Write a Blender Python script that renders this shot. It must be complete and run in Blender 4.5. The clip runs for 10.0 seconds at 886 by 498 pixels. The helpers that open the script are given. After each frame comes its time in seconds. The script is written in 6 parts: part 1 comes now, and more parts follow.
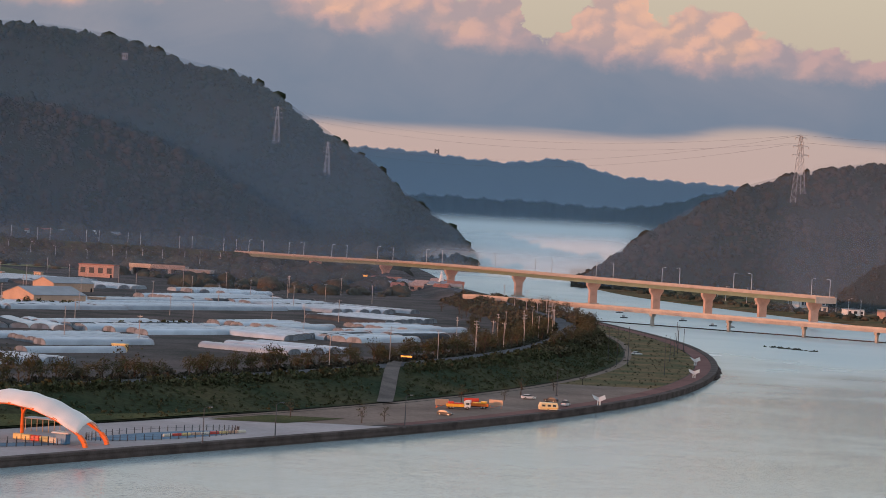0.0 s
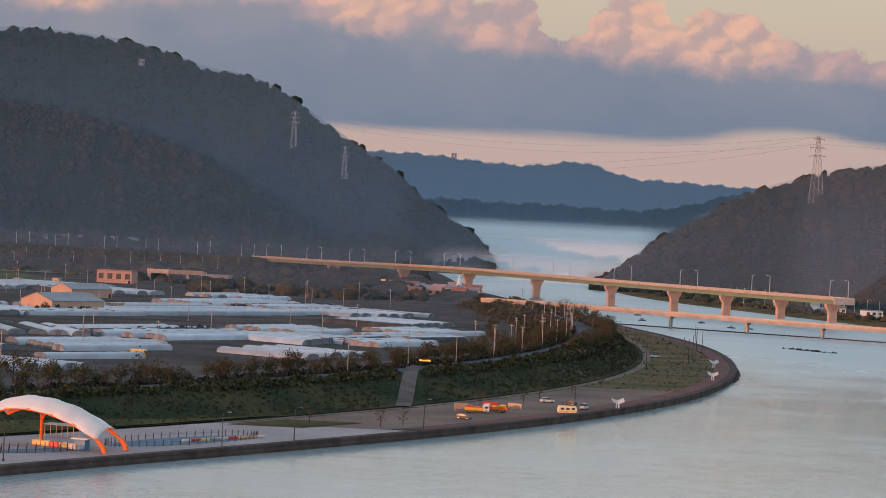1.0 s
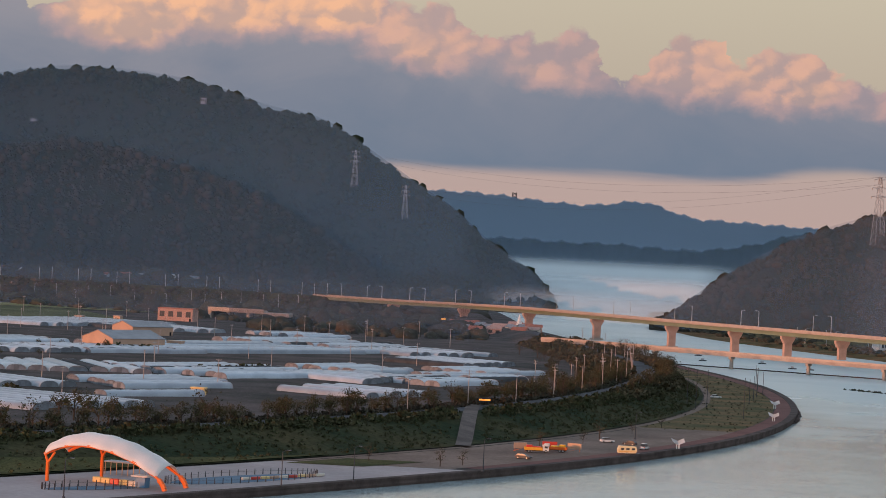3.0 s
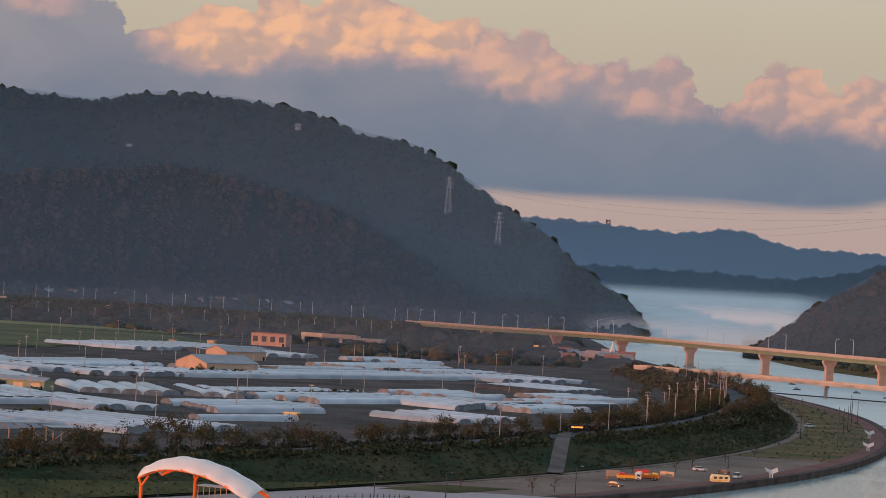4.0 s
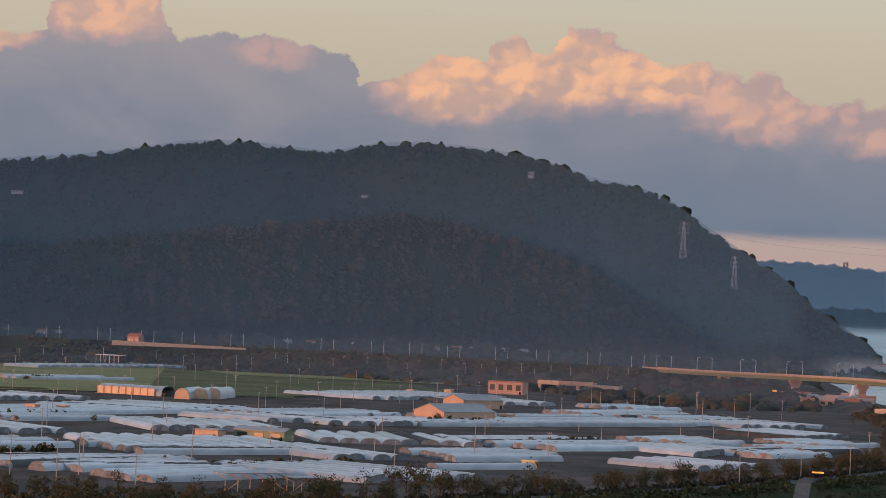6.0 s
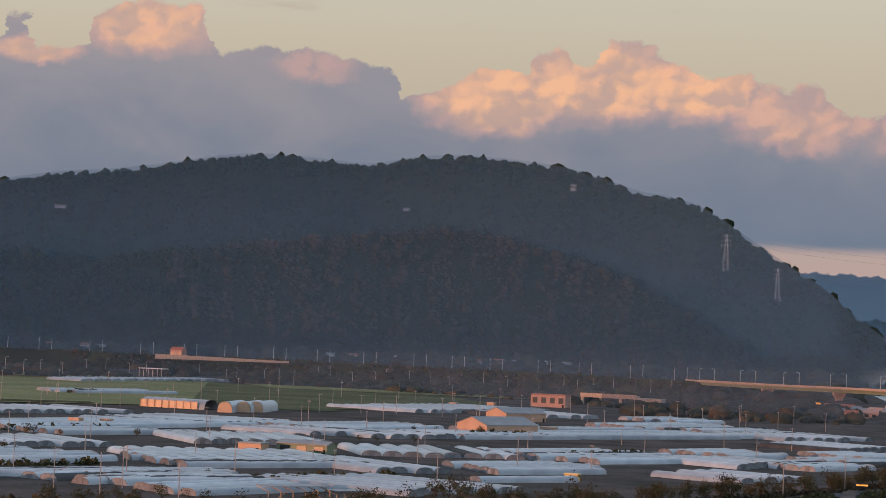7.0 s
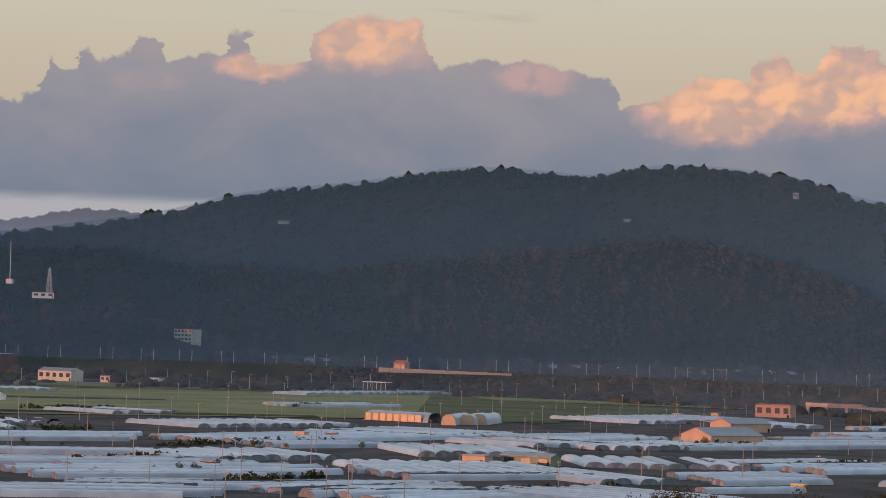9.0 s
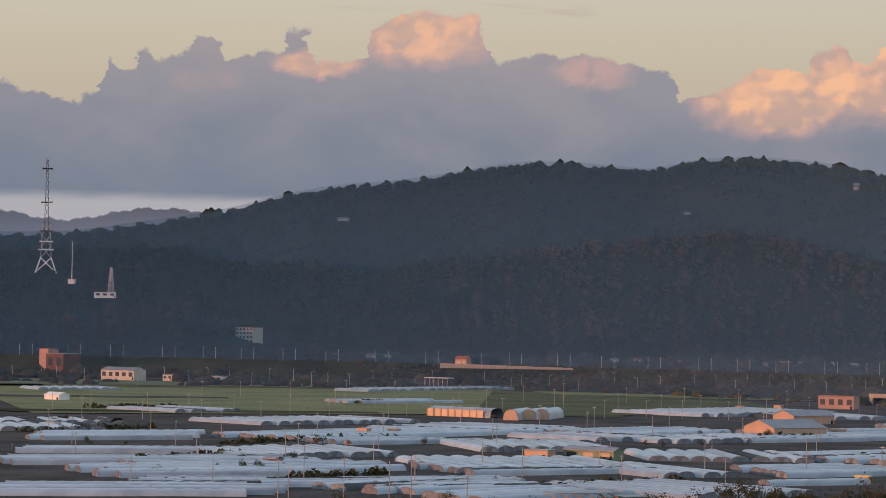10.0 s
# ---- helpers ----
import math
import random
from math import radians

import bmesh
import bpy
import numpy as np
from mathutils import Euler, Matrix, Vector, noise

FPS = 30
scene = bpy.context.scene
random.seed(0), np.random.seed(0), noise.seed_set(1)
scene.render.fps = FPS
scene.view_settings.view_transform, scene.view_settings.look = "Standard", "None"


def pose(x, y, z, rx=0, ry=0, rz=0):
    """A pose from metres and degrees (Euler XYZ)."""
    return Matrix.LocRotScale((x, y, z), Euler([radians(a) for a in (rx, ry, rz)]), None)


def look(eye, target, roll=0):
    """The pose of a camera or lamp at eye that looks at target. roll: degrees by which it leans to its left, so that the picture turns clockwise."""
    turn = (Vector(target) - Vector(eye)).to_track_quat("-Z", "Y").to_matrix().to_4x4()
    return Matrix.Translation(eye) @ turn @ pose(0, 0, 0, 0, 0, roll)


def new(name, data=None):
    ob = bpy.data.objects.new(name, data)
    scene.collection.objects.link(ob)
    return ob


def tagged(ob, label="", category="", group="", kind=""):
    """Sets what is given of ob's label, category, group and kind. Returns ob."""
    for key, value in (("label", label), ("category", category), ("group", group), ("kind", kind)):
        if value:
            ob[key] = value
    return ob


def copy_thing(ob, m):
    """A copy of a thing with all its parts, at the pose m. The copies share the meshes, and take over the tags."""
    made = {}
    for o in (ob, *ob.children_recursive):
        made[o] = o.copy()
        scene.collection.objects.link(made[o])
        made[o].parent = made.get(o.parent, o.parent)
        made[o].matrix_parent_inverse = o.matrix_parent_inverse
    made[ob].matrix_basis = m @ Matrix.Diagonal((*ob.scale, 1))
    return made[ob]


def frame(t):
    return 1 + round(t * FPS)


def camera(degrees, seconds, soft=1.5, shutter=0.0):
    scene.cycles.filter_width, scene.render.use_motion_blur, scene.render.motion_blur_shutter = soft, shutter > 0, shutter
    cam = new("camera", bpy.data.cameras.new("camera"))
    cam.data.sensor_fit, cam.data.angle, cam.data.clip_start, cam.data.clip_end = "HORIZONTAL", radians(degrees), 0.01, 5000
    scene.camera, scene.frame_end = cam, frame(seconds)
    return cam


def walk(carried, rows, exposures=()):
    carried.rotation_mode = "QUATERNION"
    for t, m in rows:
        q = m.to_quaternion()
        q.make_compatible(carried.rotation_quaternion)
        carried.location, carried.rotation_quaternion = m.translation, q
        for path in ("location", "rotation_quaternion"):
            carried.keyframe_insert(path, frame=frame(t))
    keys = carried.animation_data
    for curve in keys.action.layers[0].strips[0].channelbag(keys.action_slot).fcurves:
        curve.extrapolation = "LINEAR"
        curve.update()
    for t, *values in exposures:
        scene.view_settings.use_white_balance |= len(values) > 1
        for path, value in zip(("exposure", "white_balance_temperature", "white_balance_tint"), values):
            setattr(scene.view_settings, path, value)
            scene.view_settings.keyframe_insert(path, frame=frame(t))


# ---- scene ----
# ---------------------------------------------------------------- camera: a hand-held pan from a high balcony
cam = camera(19.77, 10.0, soft=0.8)
EYE = 62.0
TURNS = [  # seconds, yaw, pitch, lean to the left
    (0.0, 0.009, -0.893, 2.98), (0.5, 0.276, -0.849, 2.77), (1.0, 0.412, -0.827, 2.62), (1.5, 0.574, -0.768, 2.58),
    (2.0, 0.851, -0.713, 2.76), (2.2, 0.976, -0.662, 2.80), (3.3, 2.257, 0.247, 2.86), (3.5, 2.604, 0.361, 2.91),
    (4.0, 3.939, 0.479, 3.16), (4.5, 5.934, 0.768, 3.03), (5.0, 8.087, 0.986, 2.67), (5.5, 8.835, 1.110, 2.39),
    (5.7, 9.057, 1.187, 2.35), (6.8, 9.861, 1.511, 2.15), (7.0, 10.237, 1.553, 2.17), (7.5, 11.346, 1.678, 2.04),
    (8.0, 12.748, 1.790, 2.00), (8.5, 13.945, 1.720, 1.64), (9.0, 15.223, 1.660, 1.53), (9.5, 15.946, 1.594, 1.31),
    (10.0, 16.574, 1.529, 0.87)]
walk(cam, [(t, pose(0, 0, EYE, 90 + p, 0, y) @ pose(0, 0, 0, 0, 0, l)) for t, y, p, l in TURNS], exposures=[(0.0, 0.12), (2.2, 0.10), (3.5, -0.07), (5.2, -0.05), (7.0, -0.03), (10.0, 0.0)])

# ---------------------------------------------------------------- sun and evening sky
SUN_FROM = Vector((-0.74, -0.72, 0.062)).normalized()
sun = new("sun", bpy.data.lights.new("sun", "SUN"))
sun.data.energy, sun.data.angle, sun.data.color = 3.2, radians(0.6), (1.0, 0.40, 0.20)
sun.matrix_world = look((0, 0, 0), -SUN_FROM)

world = bpy.data.worlds.new("evening_sky")
scene.world = world
world.use_nodes = True
wt = world.node_tree
wt.nodes.clear()


def wn(kind, **values):
    node = wt.nodes.new(kind)
    for key, value in values.items():
        setattr(node, key, value)
    return node


def put(socket, value):
    if isinstance(value, bpy.types.NodeSocket):
        wt.links.new(value, socket)
    else:
        socket.default_value = value


def wmath(op, a, b=0.0, c=0.0, clamp=False):
    node = wn("ShaderNodeMath", operation=op, use_clamp=clamp)
    for i, v in enumerate((a, b, c)):
        put(node.inputs[i], v)
    return node.outputs[0]


def wstep(v, lo, hi):
    node = wn("ShaderNodeMapRange", interpolation_type="SMOOTHSTEP")
    for i, x in enumerate((v, lo, hi, 0.0, 1.0)):
        put(node.inputs[i], x)
    return node.outputs[0]


def wmix(fac, a, b, blend="MIX"):
    node = wn("ShaderNodeMix", data_type="RGBA", blend_type=blend)
    put(node.inputs[0], fac)
    put(node.inputs[6], a if isinstance(a, bpy.types.NodeSocket) else (*a, 1))
    put(node.inputs[7], b if isinstance(b, bpy.types.NodeSocket) else (*b, 1))
    return node.outputs[2]


def wramp(v, stops):
    node = wn("ShaderNodeValToRGB")
    ramp = node.color_ramp
    while len(ramp.elements) < len(stops):
        ramp.elements.new(0.5)
    for e, (p, c) in zip(ramp.elements, stops):
        e.position, e.color = p, (*c, 1) if len(c) == 3 else c
    put(node.inputs[0], v)
    return node.outputs[0]


def wcurve(v, lo, hi, points):
    """A smooth curve through points (x, y) with x from lo to hi and y from 0 to 1."""
    node = wn("ShaderNodeFloatCurve")
    curve = node.mapping.curves[0]
    xs = [((x - lo) / (hi - lo), y) for x, y in points]
    while len(curve.points) < len(xs):
        curve.points.new(0.5, 0.5)
    for p, (x, y) in zip(curve.points, xs):
        p.location = (x, y)
    node.mapping.update()
    put(node.inputs[1], wmath("DIVIDE", wmath("SUBTRACT", v, lo), hi - lo, clamp=True))
    return node.outputs[0]


def wnoise(vec, scale, detail=5.0, rough=0.55, distort=0.0):
    node = wn("ShaderNodeTexNoise")
    put(node.inputs["Vector"], vec)
    for key, value in (("Scale", scale), ("Detail", detail), ("Roughness", rough), ("Distortion", distort)):
        node.inputs[key].default_value = value
    return node.outputs[0]


coord = wn("ShaderNodeTexCoord").outputs["Generated"]
sep = wn("ShaderNodeSeparateXYZ")
put(sep.inputs[0], coord)
az = wmath("MULTIPLY", wmath("ARCTAN2", sep.outputs[0], sep.outputs[1]), 57.2958)
el = wmath("MULTIPLY", wmath("ARCSINE", sep.outputs[2]), 57.2958)
comb = wn("ShaderNodeCombineXYZ")
put(comb.inputs[0], az)
put(comb.inputs[1], wmath("MULTIPLY", el, 1.25))
flat = comb.outputs[0]
comb2 = wn("ShaderNodeCombineXYZ")
put(comb2.inputs[0], wmath("MULTIPLY", az, 0.25))
put(comb2.inputs[1], wmath("MULTIPLY", el, 1.6))
streak = comb2.outputs[0]

nishita = wn("ShaderNodeTexSky", sky_type="NISHITA", sun_disc=False, sun_elevation=radians(5.0), sun_rotation=math.atan2(SUN_FROM.x, SUN_FROM.y))
high = wmix(1.0, nishita.outputs[0], (0.16, 0.16, 0.16), "MULTIPLY")
low = wramp(wmath("DIVIDE", el, 30.0, clamp=True), [(0.0, (0.50, 0.36, 0.33)), (0.06, (0.49, 0.37, 0.34)), (0.12, (0.50, 0.42, 0.335)), (0.20, (0.57, 0.50, 0.385)),
                                       (0.28, (0.62, 0.59, 0.50)), (0.42, (0.80, 0.88, 0.93)), (1.0, (0.68, 0.82, 1.0))])
low = wmix(wmath("MULTIPLY", wmath("SUBTRACT", 1.0, wstep(az, -20.0, -12.0)), wmath("SUBTRACT", 1.0, wstep(el, 2.6, 4.0))), low, (0.43, 0.42, 0.45))
clear = wmix(wstep(el, 16.0, 55.0), low, wmix(0.55, high, (0.50, 0.64, 0.86)))

# cloud bank: heaped tops over a flat base, with a strip of clear pink below it
def joined(x, y):
    node = wn("ShaderNodeCombineXYZ")
    put(node.inputs[0], x)
    put(node.inputs[1], y)
    return node.outputs[0]


billow = wnoise(flat, 0.75, 6.0, 0.56, 0.3)
curl = wn("ShaderNodeTexNoise")
put(curl.inputs["Vector"], flat)
curl.inputs["Scale"].default_value, curl.inputs["Detail"].default_value, curl.inputs["Roughness"].default_value = 1.6, 5.0, 0.6
curls = wn("ShaderNodeSeparateXYZ")
put(curls.inputs[0], curl.outputs[1])
az_w = wmath("MULTIPLY_ADD", wmath("SUBTRACT", curls.outputs[0], 0.5), 0.85, az)
el_w = wmath("MULTIPLY_ADD", wmath("SUBTRACT", curls.outputs[1], 0.5), 0.60, el)


def puffs(x, y, scale):
    """Round heads: one near the middle of each, nothing between them."""
    node = wn("ShaderNodeTexVoronoi", feature="SMOOTH_F1")
    put(node.inputs["Vector"], joined(x, wmath("MULTIPLY", y, 1.2)))
    node.inputs["Scale"].default_value, node.inputs["Smoothness"].default_value = scale, 0.25
    return wmath("SUBTRACT", 0.75, node.outputs["Distance"])


def relief(x, y):
    return wmath("ADD", wmath("MULTIPLY", puffs(x, y, 0.95), 1.0), wmath("MULTIPLY", puffs(x, y, 2.3), 0.45))


heap = relief(az_w, el_w)
toward = relief(wmath("SUBTRACT", az_w, 0.14), wmath("ADD", el_w, 0.14))
WEST_TOP = [(-30, 5.2), (-26.5, 5.15), (-25.2, 4.85), (-24.4, 4.95), (-24.05, 5.7), (-23.7, 5.45), (-23.4, 6.0), (-22.9, 5.85), (-21.85, 6.2), (-21.4, 5.9), (-20.35, 5.95), (-20.1, 6.55), (-19.8, 6.6),
            (-19.6, 6.0), (-18.5, 5.95), (-18.25, 6.8), (-17.4, 7.0), (-16.4, 6.95), (-15.7, 6.5), (-15.35, 5.95), (-14.1, 6.05), (-12.4, 5.87), (-11.45, 5.5), (-11.2, 5.1), (-10.6, 5.45), (-10.0, 5.6)]
EAST_TOP = [(-10.0, 5.6), (-9.05, 5.75), (-8.6, 5.55), (-8.3, 6.2), (-7.7, 6.3), (-7.1, 6.0), (-6.5, 6.55), (-5.5, 6.3), (-4.9, 6.1), (-4.3, 5.7), (-3.7, 5.9), (-3.0, 5.55), (-2.0, 5.6), (-1.2, 5.05), (0.5, 4.95),
            (1.2, 5.05), (1.6, 4.35), (1.9, 4.2), (2.6, 4.7), (3.7, 5.2), (4.3, 5.0), (4.55, 4.45), (5.1, 4.8), (6.1, 4.9), (7.15, 4.3), (8.3, 4.2), (9.3, 3.9), (12.0, 3.7)]
crown_w = wcurve(az_w, -30.0, -10.0, [(x, (y - 3) / 5) for x, y in WEST_TOP])
crown_e = wcurve(az_w, -10.0, 12.0, [(x, (y - 3) / 5) for x, y in EAST_TOP])
eastern = wstep(az_w, -10.02, -9.98)
crown = wmath("ADD", wmath("MULTIPLY", crown_w, wmath("SUBTRACT", 1.0, eastern)), wmath("MULTIPLY", crown_e, eastern))
top = wmath("MULTIPLY_ADD", crown, 5.0, 3.0)
rise = wmath("ADD", wmath("MULTIPLY", wmath("SUBTRACT", heap, 0.55), 0.42), wmath("MULTIPLY", wmath("SUBTRACT", billow, 0.5), 0.45))
depth = wmath("SUBTRACT", wmath("ADD", top, rise), el_w)
over = wstep(depth, 0.0, wmath("MULTIPLY_ADD", wnoise(flat, 0.4, 2.0), 0.22, 0.02))
base_el = wmath("ADD", wcurve(az, -32.0, 16.0, [(-32, 0.9), (-20, 0.88), (-12, 0.4), (-3, 0.16), (3, 0.15), (5, 0.18), (7.2, 0.42), (9.5, 0.2), (16, 0.2)]), 1.62)
ragged = wmath("MULTIPLY", wmath("SUBTRACT", wnoise(streak, 0.9, 4.0, 0.55, 0.4), 0.5), 0.34)
under = wstep(wmath("SUBTRACT", el, wmath("ADD", base_el, ragged)), -0.10, 0.22)
cover = wmath("MULTIPLY", over, under)

soft_fold = wnoise(joined(wmath("MULTIPLY", az, 0.6), el), 0.5, 5.0, 0.55, 0.5)
body = wramp(wmath("ADD", wmath("MULTIPLY", wmath("SUBTRACT", el, 1.7), 0.2), wmath("MULTIPLY", wmath("SUBTRACT", soft_fold, 0.5), 0.8)),
             [(0.0, (0.168, 0.210, 0.282)), (0.32, (0.210, 0.234, 0.296)), (0.62, (0.286, 0.280, 0.322)), (1.0, (0.37, 0.325, 0.340))])
# which heads the low sun reaches: broad ellipses (azimuth, elevation, half width, half height, share)
lit_area = 0.0
for a0, e0, ra, re, share in ((-9.3, 5.0, 1.7, 0.85, 1.0), (-7.0, 5.5, 2.2, 1.05, 1.0), (-4.6, 5.4, 1.5, 0.85, 1.0), (-2.2, 4.9, 1.9, 0.95, 0.78), (0.8, 4.4, 1.8, 0.75, 0.66), (3.6, 4.4, 2.0, 0.95, 0.80), (5.9, 4.25, 1.8, 0.9, 0.80),
                              (8.6, 3.8, 1.9, 0.55, 0.55), (-17.1, 6.4, 1.7, 0.8, 0.92), (-19.5, 5.65, 0.9, 0.33, 0.95), (-13.2, 5.55, 0.95, 0.40, 0.50), (-12.0, 5.95, 1.2, 0.16, 0.5), (-22.0, 5.2, 0.8, 0.3, 0.15)):
    reach = wmath("ADD", wmath("POWER", wmath("ABSOLUTE", wmath("DIVIDE", wmath("SUBTRACT", az_w, a0), ra)), 2.0), wmath("POWER", wmath("ABSOLUTE", wmath("DIVIDE", wmath("SUBTRACT", el_w, e0), re)), 2.0))
    lit_area = wmath("MAXIMUM", lit_area, wmath("MULTIPLY", wmath("SUBTRACT", 1.0, wstep(reach, 0.30, 1.55)), share))
facing = wstep(wmath("ADD", wmath("MULTIPLY", wmath("SUBTRACT", heap, toward), 1.5), wmath("MULTIPLY", heap, 0.75)), -0.25, 0.85)
lit = wmath("MULTIPLY", lit_area, wmath("MULTIPLY_ADD", facing, 0.62, 0.42), clamp=True)
warm = wramp(wmath("MULTIPLY_ADD", wmath("SUBTRACT", billow, 0.5), 0.7, lit_area), [(0.55, (0.70, 0.41, 0.35)), (1.0, (0.90, 0.50, 0.31))])
cloud = wmix(lit, body, warm)
with_bank = wmix(cover, clear, cloud)
# thin streaks higher up
wisp = wmath("MULTIPLY", wstep(wnoise(streak, 0.55, 5.0, 0.55, 0.4), 0.58, 0.72), wmath("MULTIPLY", wstep(el, 6.3, 7.0), wmath("SUBTRACT", 1.0, wstep(el, 9.0, 14.0))))
sky = wmix(wmath("MULTIPLY", wisp, 0.75), with_bank, (0.42, 0.31, 0.30))
background = wn("ShaderNodeBackground")
put(background.inputs[0], sky)
background.inputs[1].default_value = 1.0
wt.links.new(background.outputs[0], wn("ShaderNodeOutputWorld").inputs[0])


# ---------------------------------------------------------------- materials
def material(name, base, rough=0.8, vary=0.25, size=2.0, fine=0.15, bump=0.0, metal=0.0, other=None, mixing=0.5, island=0.0, piece=0.0):
    """A surface of base colour with stains of the given size in metres, grain at a twentieth of it, relief, and an optional second colour."""
    m = bpy.data.materials.new(name)
    m.use_nodes = True
    t = m.node_tree
    n, link = t.nodes, t.links.new
    bsdf = n["Principled BSDF"]
    bsdf.inputs["Roughness"].default_value, bsdf.inputs["Metallic"].default_value = rough, metal
    if rough > 0.74:
        bsdf.inputs["Specular IOR Level"].default_value = 0.04
    place = n.new("ShaderNodeTexCoord").outputs["Object"]
    big, small = n.new("ShaderNodeTexNoise"), n.new("ShaderNodeTexNoise")
    for node, scale in ((big, 1.0 / size), (small, 20.0 / size)):
        link(place, node.inputs["Vector"])
        node.inputs["Scale"].default_value, node.inputs["Detail"].default_value = scale, 5.0
    ramp = n.new("ShaderNodeValToRGB")
    c2 = other or tuple(c * (1 - vary) for c in base)
    c1 = base if other else tuple(min(1, c * (1 + vary)) for c in base)
    ramp.color_ramp.elements[0].position, ramp.color_ramp.elements[0].color = max(0.0, mixing - 0.16), (*c2, 1)
    ramp.color_ramp.elements[1].position, ramp.color_ramp.elements[1].color = mixing + 0.16, (*c1, 1)
    link(big.outputs[0], ramp.inputs[0])
    grain = n.new("ShaderNodeMapRange")
    link(small.outputs[0], grain.inputs[0])
    for i, v in enumerate((0.25, 0.75, 1 - fine, 1 + fine)):
        grain.inputs[i + 1].default_value = v
    mul = n.new("ShaderNodeMix")
    mul.data_type, mul.blend_type = "RGBA", "MULTIPLY"
    mul.inputs[0].default_value = 1.0
    link(ramp.outputs[0], mul.inputs[6])
    link(grain.outputs[0], mul.inputs[7])
    out = mul.outputs[2]
    for amount, source in ((island, ("ShaderNodeNewGeometry", "Random Per Island")), (piece, ("ShaderNodeObjectInfo", "Random"))):
        if amount:
            src = n.new(source[0]).outputs[source[1]]
            r = n.new("ShaderNodeMapRange")
            link(src, r.inputs[0])
            r.inputs[3].default_value, r.inputs[4].default_value = 1 - amount, 1 + amount
            m2 = n.new("ShaderNodeMix")
            m2.data_type, m2.blend_type = "RGBA", "MULTIPLY"
            m2.inputs[0].default_value = 1.0
            link(out, m2.inputs[6])
            link(r.outputs[0], m2.inputs[7])
            out = m2.outputs[2]
    link(out, bsdf.inputs["Base Color"])
    if bump:
        b = n.new("ShaderNodeBump")
        b.inputs["Strength"].default_value, b.inputs["Distance"].default_value = 0.8, bump
        link(small.outputs[0], b.inputs["Height"])
        link(b.outputs[0], bsdf.inputs["Normal"])
    return m


M_WATER = bpy.data.materials.new("river_water")
M_WATER.use_nodes = True
_t = M_WATER.node_tree
_b = _t.nodes["Principled BSDF"]
_b.inputs["Base Color"].default_value, _b.inputs["IOR"].default_value = (0.40, 0.475, 0.475, 1), 1.33
_c = _t.nodes.new("ShaderNodeTexCoord").outputs["Object"]
_n1, _n2, _n3 = (_t.nodes.new("ShaderNodeTexNoise") for _ in range(3))
for _n, _s, _d in ((_n1, 0.9, 4.0), (_n2, 0.012, 3.0), (_n3, 0.12, 4.0)):
    _t.links.new(_c, _n.inputs["Vector"])
    _n.inputs["Scale"].default_value, _n.inputs["Detail"].default_value = _s, _d
_calm = _t.nodes.new("ShaderNodeMapRange")
_t.links.new(_n2.outputs[0], _calm.inputs[0])
for _i, _v in enumerate((0.40, 0.62, 0.05, 0.15)):
    _calm.inputs[_i + 1].default_value = _v
_far = _t.nodes.new("ShaderNodeSeparateXYZ")
_t.links.new(_c, _far.inputs[0])
_wind = _t.nodes.new("ShaderNodeMapRange")
_wind.interpolation_type = "SMOOTHSTEP"
_t.links.new(_far.outputs[1], _wind.inputs[0])
for _i, _v in enumerate((850.0, 1350.0, 0.0, 0.27)):
    _wind.inputs[_i + 1].default_value = _v
_rough = _t.nodes.new("ShaderNodeMath")
_rough.operation = "ADD"
_t.links.new(_calm.outputs[0], _rough.inputs[0])
_t.links.new(_wind.outputs[0], _rough.inputs[1])
_t.links.new(_rough.outputs[0], _b.inputs["Roughness"])
_sum = _t.nodes.new("ShaderNodeMath")
_sum.operation = "ADD"
_t.links.new(_n1.outputs[0], _sum.inputs[0])
_t.links.new(_n3.outputs[0], _sum.inputs[1])
_bp = _t.nodes.new("ShaderNodeBump")
_bp.inputs["Strength"].default_value, _bp.inputs["Distance"].default_value = 0.5, 0.13
_t.links.new(_sum.outputs[0], _bp.inputs["Height"])
_t.links.new(_bp.outputs[0], _b.inputs["Normal"])

M_SOIL = material("field_soil", (0.108, 0.088, 0.083), 0.95, size=26, other=(0.050, 0.047, 0.043), fine=0.3, bump=0.1)
M_BANK = material("bank_grass", (0.080, 0.076, 0.040), 0.95, size=45, other=(0.032, 0.036, 0.020), fine=0.3, bump=0.2)
M_PADDY = material("paddy_green", (0.250, 0.232, 0.120), 0.95, size=55, other=(0.165, 0.172, 0.085), fine=0.25, bump=0.1)
M_PASTURE = material("dull_pasture", (0.135, 0.132, 0.072), 0.95, size=40, other=(0.080, 0.090, 0.048), fine=0.3, bump=0.1)
M_BERM = material("olive_grass", (0.095, 0.086, 0.036), 0.95, size=16, other=(0.048, 0.054, 0.024), fine=0.4, bump=0.25)
M_DRYGRASS = material("dry_grass", (0.18, 0.115, 0.062), 0.95, size=18, other=(0.068, 0.074, 0.036), fine=0.35, bump=0.15)
M_LEVEE = material("levee_grass", (0.070, 0.058, 0.028), 0.95, size=34, mixing=0.56, other=(0.022, 0.034, 0.017), fine=0.4, bump=0.25)
M_PLAZA = material("plaza_paving", (0.34, 0.295, 0.29), 0.75, vary=0.14, size=30, fine=0.1)
M_GRAVEL = material("gravel_lot", (0.19, 0.14, 0.115), 0.9, vary=0.2, size=25, fine=0.2, bump=0.03)
M_ASPHALT = material("asphalt", (0.075, 0.075, 0.08), 0.8, vary=0.2, size=15, fine=0.15)
